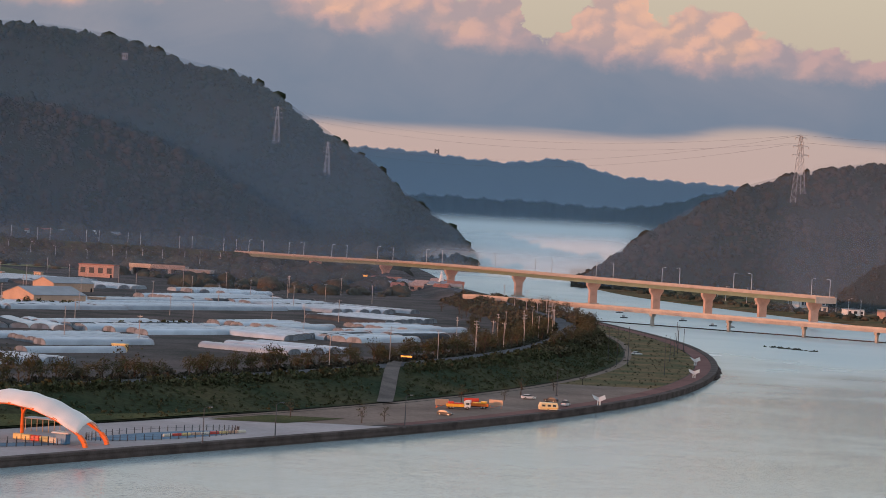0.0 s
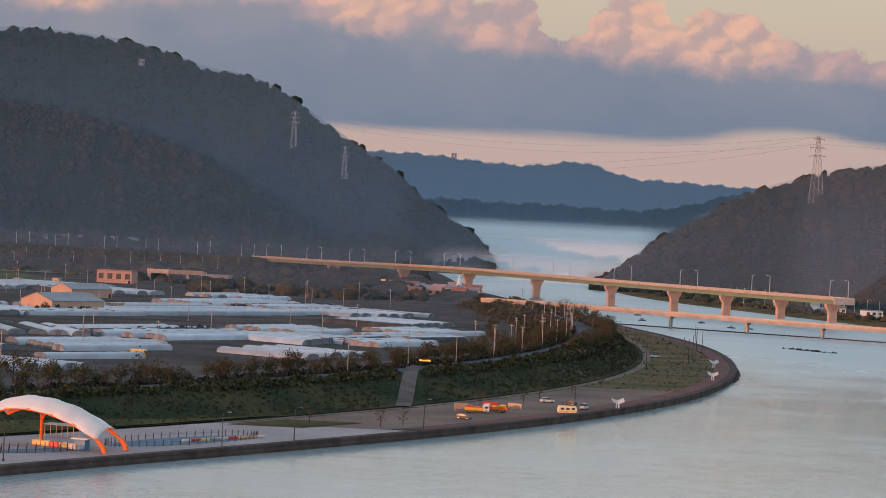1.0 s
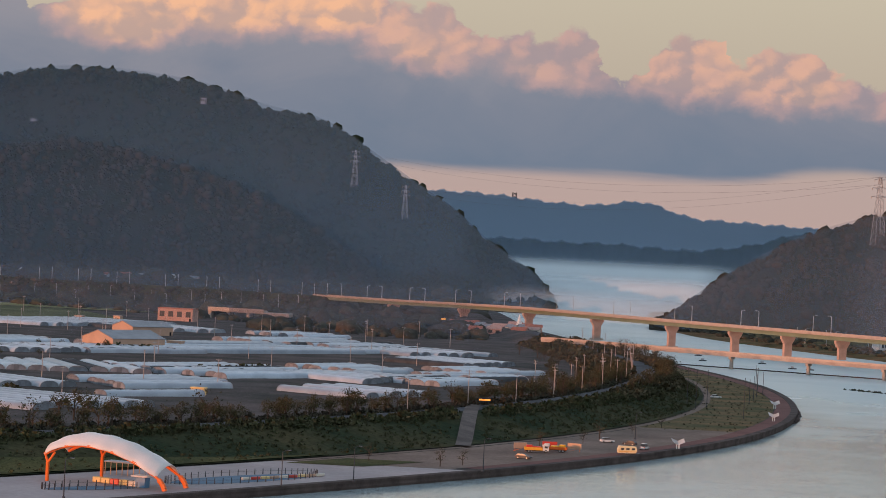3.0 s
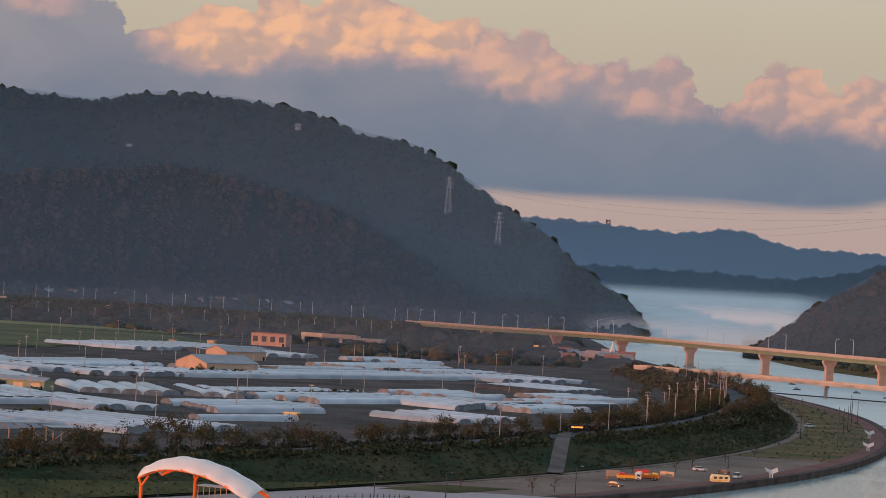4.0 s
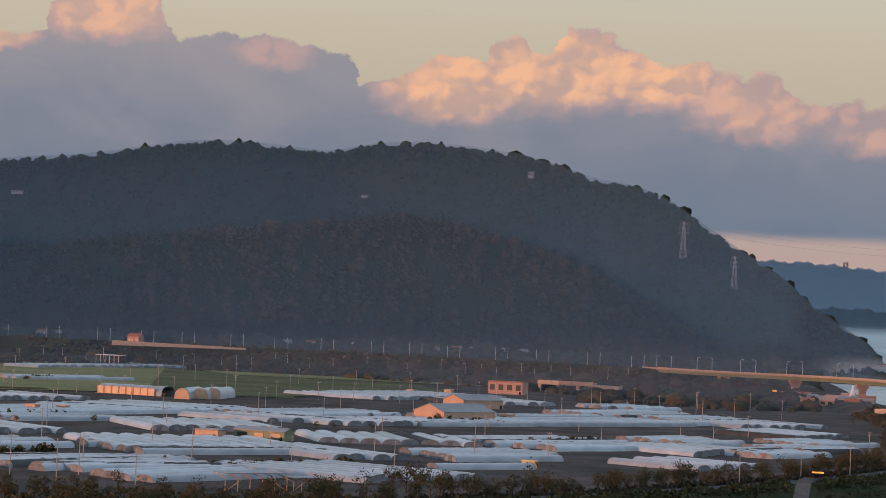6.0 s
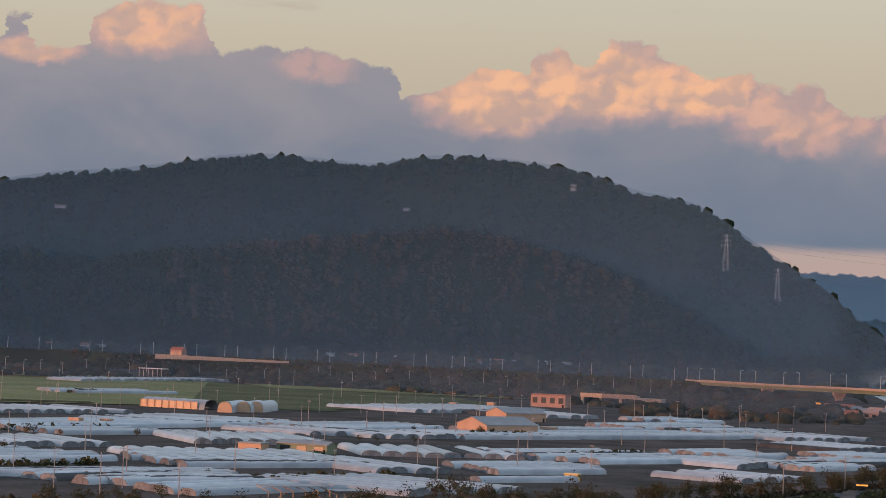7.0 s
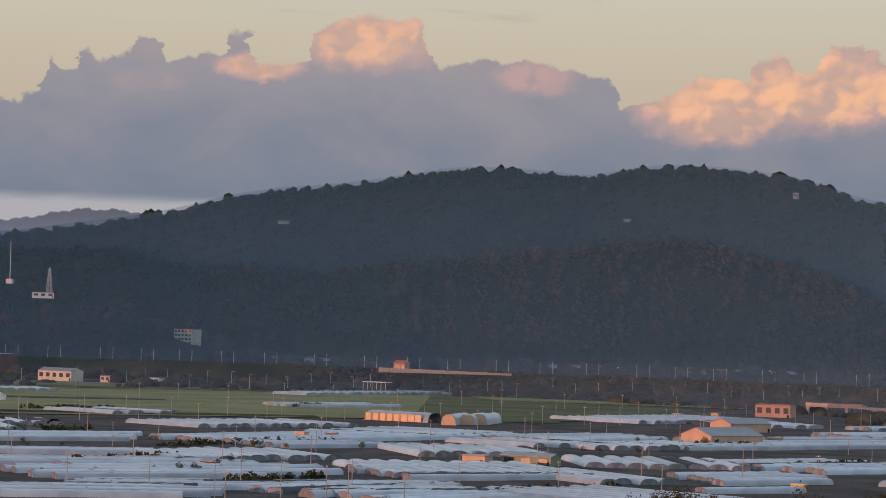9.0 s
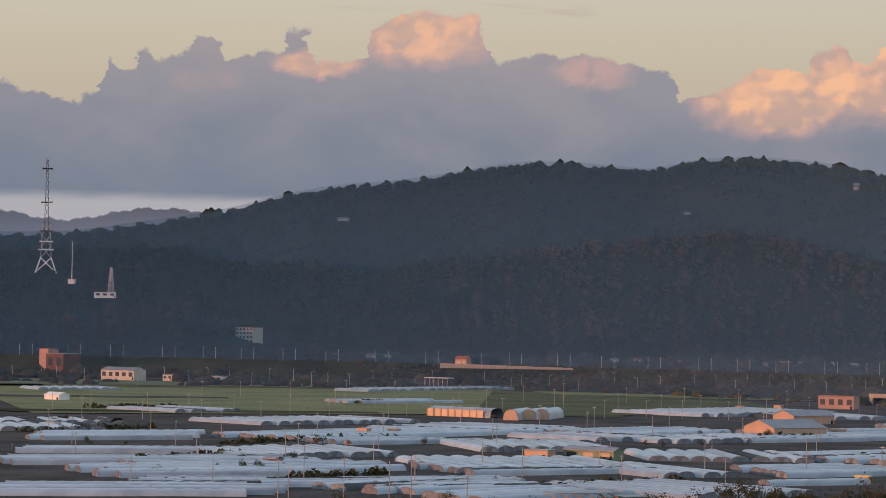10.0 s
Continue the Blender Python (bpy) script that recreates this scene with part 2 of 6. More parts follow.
M_PATH = material("red_path", (0.17, 0.085, 0.075), 0.85, vary=0.15, size=14, fine=0.15)
M_QUAY = material("quay_stone", (0.085, 0.066, 0.06), 0.85, vary=0.3, size=5, fine=0.25, bump=0.05)
M_CONC = material("bridge_concrete", (0.43, 0.355, 0.30), 0.75, vary=0.14, size=8, fine=0.12, bump=0.02)
M_PIER = material("pier_concrete", (0.50, 0.335, 0.27), 0.8, vary=0.15, size=6, fine=0.12, bump=0.02)
M_GREENPAINT = material("green_girder_paint", (0.20, 0.25, 0.17), 0.55, vary=0.12, size=12, fine=0.08)
M_RAIL = material("rail_paint", (0.42, 0.33, 0.27), 0.5, vary=0.1, size=4, fine=0.1)
M_FOREST = material("forest_floor", (0.022, 0.027, 0.018), 1.0, size=60, other=(0.026, 0.025, 0.018), fine=0.4, bump=1.5)
M_CROWN = material("forest_crowns", (0.020, 0.028, 0.016), 0.95, size=120, other=(0.025, 0.027, 0.017), fine=0.15, island=0.12)
M_BROWNWOOD = material("autumn_crowns", (0.046, 0.040, 0.032), 0.95, size=110, other=(0.030, 0.031, 0.023), fine=0.10, island=0.05)
M_SCRUB = material("dark_scrub", (0.048, 0.054, 0.038), 0.95, size=50, other=(0.064, 0.055, 0.043), fine=0.35, island=0.35)
M_BUSH = material("brown_bush_leaves", (0.090, 0.074, 0.047), 0.9, size=30, other=(0.052, 0.056, 0.032), fine=0.3, island=0.4)
M_LEAF = material("dark_leaves", (0.052, 0.064, 0.031), 0.85, size=4, other=(0.074, 0.064, 0.037), fine=0.3, island=0.35)
M_BARK = material("bark", (0.075, 0.058, 0.045), 0.95, size=1.0, fine=0.3)
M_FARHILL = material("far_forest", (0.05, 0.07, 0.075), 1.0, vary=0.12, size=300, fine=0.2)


# ---------------------------------------------------------------- helpers of this scene
def mesh_of(bm, name, mat, smooth=False):
    me = bpy.data.meshes.new(name)
    bm.to_mesh(me)
    bm.free()
    for m in (mat if isinstance(mat, (list, tuple)) else (mat,)):
        me.materials.append(m)
    if smooth:
        for p in me.polygons:
            p.use_smooth = True
    return me


def part(name, bm, mat, parent, label="", smooth=False):
    me = bm if isinstance(bm, bpy.types.Mesh) else mesh_of(bm, name, mat, smooth)
    ob = new(name, me)
    ob.parent = parent
    return tagged(ob, label)


def empty(name, m, label, category, group="", kind=""):
    ob = new(name)
    ob.empty_display_size = 0.5
    ob.matrix_basis = m
    return tagged(ob, label, category, group, kind)


def box(bm, x0, x1, y0, y1, z0, z1, bevel=0.0):
    made = bmesh.ops.create_cube(bm, size=1.0, matrix=Matrix.Translation(((x0 + x1) / 2, (y0 + y1) / 2, (z0 + z1) / 2)) @ Matrix.Diagonal((abs(x1 - x0), abs(y1 - y0), abs(z1 - z0), 1)))
    if bevel:
        edges = {e for v in made["verts"] for e in v.link_edges}
        bmesh.ops.bevel(bm, geom=list(edges), offset=bevel, segments=1, affect="EDGES")
    return bm


def rod(bm, a, b, r0, r1=None, seg=6):
    a, b = Vector(a), Vector(b)
    d = b - a
    m = Matrix.Translation((a + b) / 2) @ d.to_track_quat("Z", "Y").to_matrix().to_4x4()
    bmesh.ops.create_cone(bm, cap_ends=True, segments=seg, radius1=r0, radius2=r0 if r1 is None else r1, depth=d.length, matrix=m)
    return bm


def boxes(*dims, bevel=0.0):
    bm = bmesh.new()
    for d in dims:
        box(bm, *d, bevel=bevel)
    return bm


def rods(*ends, seg=6):
    bm = bmesh.new()
    for e in ends:
        rod(bm, *e, seg=seg)
    return bm


def smoothstep(v, a, b):
    u = np.clip((v - a) / (b - a), 0, 1)
    return u * u * (3 - 2 * u)


def curve_of(points):
    """A smooth function through control points: linear, then softened."""
    px, py = np.array(points, float).T
    width = (px[-1] - px[0]) / len(px) * 0.35
    offs = np.linspace(-1, 1, 9) * width
    return lambda v: np.mean([np.interp(np.asarray(v, float) + o, px, py) for o in offs], axis=0)


def fbm(x, y, size, octaves=4):
    return noise.fractal(Vector((x / size, y / size, 3.7)), 1.0, 2.0, octaves)


def sheet(name, xs, ys, zs, mat, smooth=True):
    """One grid mesh from 2D arrays of x, y and z."""
    r, c = xs.shape
    verts = np.stack([xs, ys, zs], -1).reshape(-1, 3)
    i = np.arange((r - 1) * (c - 1))
    a = (i // (c - 1)) * c + i % (c - 1)
    faces = np.stack([a, a + 1, a + c + 1, a + c], -1)
    me = bpy.data.meshes.new(name)
    me.from_pydata(verts.tolist(), [], faces.tolist())
    me.materials.append(mat)
    for p in me.polygons:
        p.use_smooth = smooth
    return me


def polar(azimuth, r):
    a = radians(azimuth)
    return r * math.sin(a), r * math.cos(a)


# ---------------------------------------------------------------- the lie of the land
shore = curve_of([(60, -330), (300, -250), (563, -96), (631, -46), (700, -1), (801, 52), (857, 74), (924, 94), (986, 108), (1060, 118), (1140, 124), (1220, 124), (1300, 119),
                  (1380, 105), (1450, 92), (1530, 80), (1750, 50), (2010, 8), (2400, -14), (3000, -60), (4900, -260)])
bank_right = curve_of([(60, 900), (900, 640), (1380, 345), (1597, 290), (1763, 247), (1938, 158), (2075, 142), (2394, 112), (3000, 150), (4900, 300)])
foot_d = curve_of([(300, 60), (700, 63), (790, 55), (870, 46), (1280, 39), (1500, 24), (1700, 20), (4900, 20)])
top_d = curve_of([(300, 102), (750, 100), (837, 85), (910, 79), (990, 67), (1117, 60), (1266, 50), (1442, 36), (1700, 34), (4900, 34)])


def land_z(d, y):
    """Height of the left bank at d metres in from the water's edge."""
    f, t = foot_d(y), top_d(y)
    up = smoothstep(d, f, t)
    down = smoothstep(d, t + 16, t + 34)
    return 2.0 + 5.6 * up - 4.4 * down


ys = np.concatenate([np.arange(60, 500, 40), np.arange(500, 1600, 10), np.arange(1600, 2500, 25), np.arange(2500, 4951, 80)])
ds = np.concatenate([[0, 3], np.arange(6, 180, 5), [190, 210, 240, 300, 400, 550, 750, 1000, 1400, 1900, 2600, 3400]])
Y, Dd = np.meshgrid(ys, ds, indexing="ij")
X = shore(Y) - Dd
Z = land_z(Dd, Y)
Z = Z + np.vectorize(lambda x, y: 0.25 * fbm(x, y, 25.0, 3))(X, Y) * smoothstep(Dd, foot_d(Y), foot_d(Y) + 8)
R = np.hypot(X, Y)
Z = Z + 15 * smoothstep(R, 2350, 2900) * smoothstep(Dd, 120, 500)
ground = tagged(new("ground", sheet("ground", X, Y, Z, M_SOIL)), "river plain with bare soil between the fields", "ground", kind="structure")

water = tagged(new("water", sheet("water", *np.meshgrid(np.array([-3000.0, -600, 0, 600, 3000]), np.array([-3000.0, 0, 700, 1500, 2500, 4950]), indexing="ij"), np.zeros((5, 6)), M_WATER)),
               "calm grey-blue river reflecting the evening sky", "river", kind="structure")


def strip(name, d0, d1, y0, y1, lift, mat, label, category, step=8.0, cols=6):
    """A band of surface along the bank, from d0(y) to d1(y) metres in from the water, a little above the ground."""
    yy = np.arange(y0, y1 + step, step)
    u = np.linspace(0, 1, cols)
    Y2, U = np.meshgrid(yy, u, indexing="ij")
    a = d0(Y2) if callable(d0) else np.full_like(Y2, d0)
    b = d1(Y2) if callable(d1) else np.full_like(Y2, d1)
    D2 = a + (b - a) * U
    X2 = shore(Y2) - D2
    Z2 = land_z(D2, Y2) + lift
    return tagged(new(name, sheet(name, X2, Y2, Z2, mat)), label, category, kind="structure")


strip("plaza", 2.2, lambda y: foot_d(y) - 3, 380, 690, 0.06, M_PLAZA, "pale grey paved riverside plaza", "plaza")
strip("gravel_lot", 9.0, lambda y: foot_d(y) - 6, 690, 905, 0.05, M_GRAVEL, "brown gravel parking ground beside the river", "parking lot")
strip("meadow", 9.5, lambda y: foot_d(y) - 3, 905, 1560, 0.05, M_DRYGRASS, "rough meadow of dry and green grass", "meadow")
strip("riverside_path", 2.2, 9.0, 698, 1560, 0.09, M_PATH, "reddish riverside cycle path on the quay", "path", cols=4)
strip("levee_slope", lambda y: foot_d(y) - 2, lambda y: top_d(y) + 1, 300, 1700, 0.35, M_LEVEE, "dark green grassy levee slope", "levee", cols=10)
strip("levee_road", lambda y: top_d(y) + 3, lambda y: top_d(y) + 13, 300, 1750, 0.3, M_ASPHALT, "grey asphalt road along the levee top", "road", cols=3)
strip("foot_path", lambda y: foot_d(y) - 5.5, lambda y: foot_d(y) - 2.5, 690, 1420, 0.12, M_GRAVEL, "pale footpath at the foot of the levee", "path", cols=3)


strip("grass_berm", lambda y: foot_d(y) - 1, lambda y: foot_d(y) + 22 * np.clip((715 - y) / 110, 0.02, 1), 540, 712, 0.62, M_BERM, "olive grass berm at the foot of the levee", "berm", cols=7)
strip("verge", lambda y: foot_d(y) - 30, lambda y: foot_d(y) - 9, 686, 706, 0.16, M_BERM, "patchy grass verge between plaza and gravel lot", "verge")


def quay_wall():
    yy = np.arange(380, 1561, 6.0)
    prof = [(0.0, -1.0), (-0.35, 0.6), (-0.2, 1.55), (-0.55, 1.6), (-0.55, 2.25), (2.4, 2.25), (2.4, 1.8)]
    Yq, I = np.meshgrid(yy, np.arange(len(prof)), indexing="ij")
    dd = np.array([p[0] for p in prof])[I]
    zz = np.array([p[1] for p in prof])[I]
    me = sheet("quay_wall", shore(Yq) - dd, Yq, zz, M_QUAY, False)
    return tagged(new("quay_wall", me), "dark stone quay wall along the river bank", "quay wall", kind="structure")


quay_wall()

# right bank
ysr = np.concatenate([np.arange(60, 1300, 60), np.arange(1300, 2500, 20), np.arange(2500, 4951, 80)])
dsr = np.array([-2, 0, 4, 12, 25, 50, 90, 150, 250, 400, 700, 1200, 2000, 3000.0])
Yr, Dr = np.meshgrid(ysr, dsr, indexing="ij")
Zr = -1.0 + 1.5 * smoothstep(Dr, -2, 4) + 5.0 * smoothstep(Dr, 4, 60)
tagged(new("ground_east", sheet("ground_east", bank_right(Yr) + Dr, Yr, Zr, M_DRYGRASS)), "grassy far river bank", "ground", kind="structure")
# the near bank, under and behind the camera
tagged(new("ground_near", mesh_of(boxes((-3000, 3000, -3000, 40, -2, 3)), "ground_near", M_SOIL)), "near river bank below the viewpoint", "ground", kind="structure")


# ---------------------------------------------------------------- hills
class Hill:
    """A wooded hill told by its foot and crest as seen round the compass: crest height and distance by azimuth."""

    def __init__(self, crest, foot_r, crest_r, base_z, rough=14.0, size=260.0, power=1.1):
        self.crest, self.foot_r, self.crest_r, self.base_z, self.rough, self.size, self.power = curve_of(crest), foot_r, crest_r, base_z, rough, size, power

    def z(self, a, r):
        cr = self.crest_r(a) if callable(self.crest_r) else self.crest_r
        fr = self.foot_r(a) if callable(self.foot_r) else self.foot_r
        top = EYE + cr * math.tan(radians(float(self.crest(a))))
        u = (r - fr) / (cr - fr)
        x, y = polar(a, r)
        if u <= 1:
            s = max(u, 0) ** self.power
        else:
            s = max(0.0, 1 - ((u - 1) * 0.9) ** 2)
        bumps = self.rough * fbm(x, y, self.size, 5) * max(0.0, min(1, 4 * u)) * max(0.0, min(1.0, 3.0 * (1 - u))) if u < 1 else 0.0
        return self.base_z + (top - self.base_z) * s + bumps

    def mesh(self, name, a0, a1, da, mat, rows=26, beyond=1.7):
        aa = np.arange(a0, a1 + da / 2, da)
        vv = np.linspace(0, beyond, rows)
        xs, ys2, zs = (np.zeros((len(aa), rows)) for _ in range(3))
        for i, a in enumerate(aa):
            cr = float(self.crest_r(a)) if callable(self.crest_r) else self.crest_r
            fr = float(self.foot_r(a)) if callable(self.foot_r) else self.foot_r
            for j, v in enumerate(vv):
                r = fr + (cr - fr) * v
                xs[i, j], ys2[i, j] = polar(a, r)
                zs[i, j] = self.z(a, r) if j else self.base_z - 8
        return sheet(name, xs, ys2, zs, mat)

    def at_elevation(self, a, elevation):
        """The distance at which the slope is seen under an elevation."""
        cr = float(self.crest_r(a)) if callable(self.crest_r) else self.crest_r
        fr = float(self.foot_r(a)) if callable(self.foot_r) else self.foot_r
        for r in np.linspace(fr, cr, 200):
            if math.degrees(math.atan2(self.z(a, r) - EYE, r)) >= elevation:
                return r
        return cr


T_DROP = 0.115  # room for the tree tops over the crest, in degrees
HILLS = {
    "hill_main": (Hill([(a, e - T_DROP) for a, e in ((-32, 1.55), (-26.4, 1.72), (-24.9, 1.75), (-24.0, 1.90), (-22.0, 2.21), (-21.1, 2.42), (-20.0, 2.73), (-18.9, 2.93), (-17.7, 3.03), (-16.4, 3.23), (-15.6, 3.40), (-14.6, 3.53), (-13.3, 3.49),
                  (-11.9, 3.36), (-11.2, 3.54), (-10.3, 3.67), (-8.9, 3.63), (-7.6, 3.49), (-6.6, 3.23), (-5.9, 2.98), (-5.0, 2.88), (-4.3, 2.63), (-3.8, 2.28), (-2.9, 1.70), (-2.3, 1.30), (-1.45, 0.82), (-1.1, 0.39),
                  (-0.6, 0.08), (-0.1, -0.25), (0.5, -0.62), (0.8, -1.1), (1.2, -1.5))],
                  curve_of([(-32, 3100), (-6, 2950), (-2, 2650), (1.2, 2500)]), curve_of([(-32, 3800), (-10, 3700), (-4, 3300), (1.2, 2800)]), 1.0), -31.0, 0.85, 0.12),
    "hill_front": (Hill([(a, e - T_DROP) for a, e in ((-32, 1.3), (-26.4, 1.37), (-24.8, 1.5), (-22.7, 1.54), (-22.0, 1.45), (-21.1, 1.15), (-19.4, 1.17), (-18.1, 1.08), (-16.4, 1.35), (-13.8, 1.70), (-11.3, 1.98), (-9.8, 2.07), (-8.6, 1.88), (-7.6, 1.56),
                  (-6.3, 1.22), (-5.0, 0.56), (-4.5, 0.21), (-4.0, -0.1), (-3.1, -0.8), (-2.6, -1.2))],
                  curve_of([(-32, 2950), (-8, 2850), (-3, 2600)]), curve_of([(-32, 3350), (-8, 3200), (-3, 2750)]), 6.0, 10.0, 180.0, 0.9), -31.0, -2.6, 0.12),
    "hill_east": (Hill([(a, e - T_DROP) for a, e in ((2.9, -1.55), (3.3, -1.22), (3.7, -0.90), (4.36, -0.36), (5.1, 0.09), (5.7, 0.47), (6.44, 0.82), (7.43, 1.16), (8.66, 1.43), (9.5, 1.58), (10.5, 1.60), (14, 1.2), (20, 1.6))],
                  curve_of([(2.9, 2250), (6, 2050), (20, 1900)]), curve_of([(2.9, 2500), (8, 2600), (20, 2500)]), 2.0, 10.0, 160.0, 0.95), 2.9, 18.0, 0.12),
    "hill_knoll": (Hill([(a, e - T_DROP) for a, e in ((-32, 0.0), (-28, 0.0), (-26.4, -0.10), (-25.4, -0.22), (-24.8, -0.07), (-23.9, 0.05), (-23.3, 0.20), (-22.2, 0.22), (-21.7, -0.10), (-20.9, -0.35), (-19.8, -0.62), (-18.8, -0.9))],
                  2500, 2655, 10.0, 4.0, 80.0, 0.8), -31.0, -18.8, 0.12),
    "hill_spur": (Hill([(a, e - T_DROP) for a, e in ((8.6, -1.75), (8.9, -1.3), (9.3, -0.85), (9.9, -0.52), (11, -0.3), (14, -0.2), (20, 0.2))], 1780, 1960, 2.0, 5.0, 90.0, 0.8), 8.6, 18.0, 0.12),
}
for name, (hill, a0, a1, da) in HILLS.items():
    tagged(new(name, hill.mesh(name, a0, a1, da, M_FOREST)), "dark wooded hillside under the evening sky", "hill", kind="structure")

FAR = {
    "mountain_far": (Hill([(-6, 1.0), (-2.2, 1.30), (-0.7, 1.28), (-0.2, 1.21), (1.1, 1.12), (1.74, 1.11), (2.1, 1.25), (2.9, 1.28), (3.5, 0.93), (4.67, 0.90), (6.3, 0.84), (9, 0.7), (12, 0.6)], 4500, 4850, 0.0, 6.0, 300.0), -6.0, 12.0, 0.05),
    "mountain_mid": (Hill([(-4, 0.3), (-0.8, 0.28), (-0.1, 0.32), (0.8, 0.26), (1.9, 0.29), (2.9, 0.24), (3.8, 0.20), (4.7, 0.32), (5.45, 0.48), (6.1, 0.74), (8, 0.7)], 4150, 4400, 0.0, 5.0, 200.0), -4.0, 8.0, 0.05),
    "mountain_west": (Hill([(-32, 2.3), (-28, 2.4), (-26.4, 2.24), (-25.6, 2.05), (-24.9, 2.01), (-24.0, 2.2), (-23.3, 2.36), (-22.9, 2.28), (-22.3, 2.36), (-21.9, 2.2), (-21, 1.8), (-19, 1.5)], 4500, 4850, 0.0, 6.0, 250.0), -31.0, -19.0, 0.05),
}


def uneven(smooth):
    return lambda v: smooth(v) + 0.022 * np.sin(np.asarray(v) * 9.1) + 0.016 * np.sin(np.asarray(v) * 23.0 + 1.0) + 0.010 * np.sin(np.asarray(v) * 51.0 + 2.0)


for far_hill in FAR.values():
    far_hill[0].crest = uneven(far_hill[0].crest)
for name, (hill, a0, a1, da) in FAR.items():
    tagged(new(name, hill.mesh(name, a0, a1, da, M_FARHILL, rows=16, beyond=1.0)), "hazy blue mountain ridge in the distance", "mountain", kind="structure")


def forest(name, hill, a0, a1, count, mat, label, seed, tall=9.0, span=(0.02, 1.03), crest_share=0.25, clearing=None):
    """Tree crowns over a hillside, all in one mesh: lumpy cones and domes of 14 to 22 faces."""
    rng = random.Random(seed)
    verts, faces = [], []
    for k in range(count):
        a = rng.uniform(a0, a1)
        cr = float(hill.crest_r(a)) if callable(hill.crest_r) else hill.crest_r
        fr = float(hill.foot_r(a)) if callable(hill.foot_r) else hill.foot_r
        u = rng.uniform(0.93, 1.02) if rng.random() < crest_share else rng.uniform(*span)
        r = fr + (cr - fr) * u
        if clearing and abs(a - clearing[0]) < 0.42 and r < clearing[1]:
            continue
        x, y = polar(a, r)
        h = tall * rng.uniform(0.5, 1.05) * (0.75 + 0.75 * noise.noise(Vector((a * 4.1, r * 0.01, seed)))) * (1.6 if rng.random() < 0.08 else 1.0)
        w = h * rng.uniform(0.38, 0.7)
        z0 = hill.z(a, r) - 1.5
        pointed = rng.random() < 0.2
        rings = ((0.15, 0.75), (0.45, 1.0), (0.75, 0.45 if pointed else 0.85))
        n0, seg = len(verts), 5
        for zf, wf in rings:
            ph = rng.uniform(0, 6.28)
            for s in range(seg):
                q = ph * 0.2 + s * 2 * math.pi / seg
                ww = w * wf * rng.uniform(0.7, 1.3)
                verts.append((x + ww * math.cos(q), y + ww * math.sin(q), z0 + h * zf * rng.uniform(0.9, 1.1)))
        verts.append((x + rng.uniform(-0.2, 0.2) * w, y, z0 + h))
        for ring in (0, 1):
            for s in range(seg):
                p, q = n0 + ring * seg + s, n0 + ring * seg + (s + 1) % seg
                faces.append((p, q, q + seg, p + seg))
        for s in range(seg):
            faces.append((n0 + 2 * seg + s, n0 + 2 * seg + (s + 1) % seg, n0 + 3 * seg))
    me = bpy.data.meshes.new(name)
    me.from_pydata(verts, [], faces)
    me.materials.append(mat)
    for p in me.polygons:
        p.use_smooth = True
    return tagged(new(name, me), label, "forest", kind="stuff")


forest("forest", HILLS["hill_main"][0], -31, 0.7, 12000, M_CROWN, "dense dark pine and oak forest on the main hill", 1, 9.5)
forest("forest", HILLS["hill_main"][0], -27, 0.4, 1100, M_CROWN, "taller pines standing out along the crest", 11, 10.5, (0.985, 1.01), 0.0)
forest("forest", HILLS["hill_front"][0], -31, -15.5, 5000, M_CROWN, "dark woods on the lower hill", 2, 9.0, (0.0, 1.02), 0.15)
forest("forest", HILLS["hill_front"][0], -16.5, -2.8, 4600, M_BROWNWOOD, "brownish autumn woods on the lower hill", 6, 9.0, (0.0, 1.02), 0.15)
forest("forest", HILLS["hill_knoll"][0], -31, -18.9, 1300, M_BROWNWOOD, "brown and dark trees on a low knoll behind the highway", 12, 10.0, (0.0, 1.02), 0.2, (-20.9, 2625))
forest("forest", HILLS["hill_east"][0], 3.0, 17, 5000, M_BROWNWOOD, "brownish woods on the hill across the river", 3, 8.0, (0.0, 1.02))
forest("forest", HILLS["hill_spur"][0], 8.7, 17, 900, M_BROWNWOOD, "reddish scrub on a low spur across the river", 4, 5.5, (0.0, 1.02))


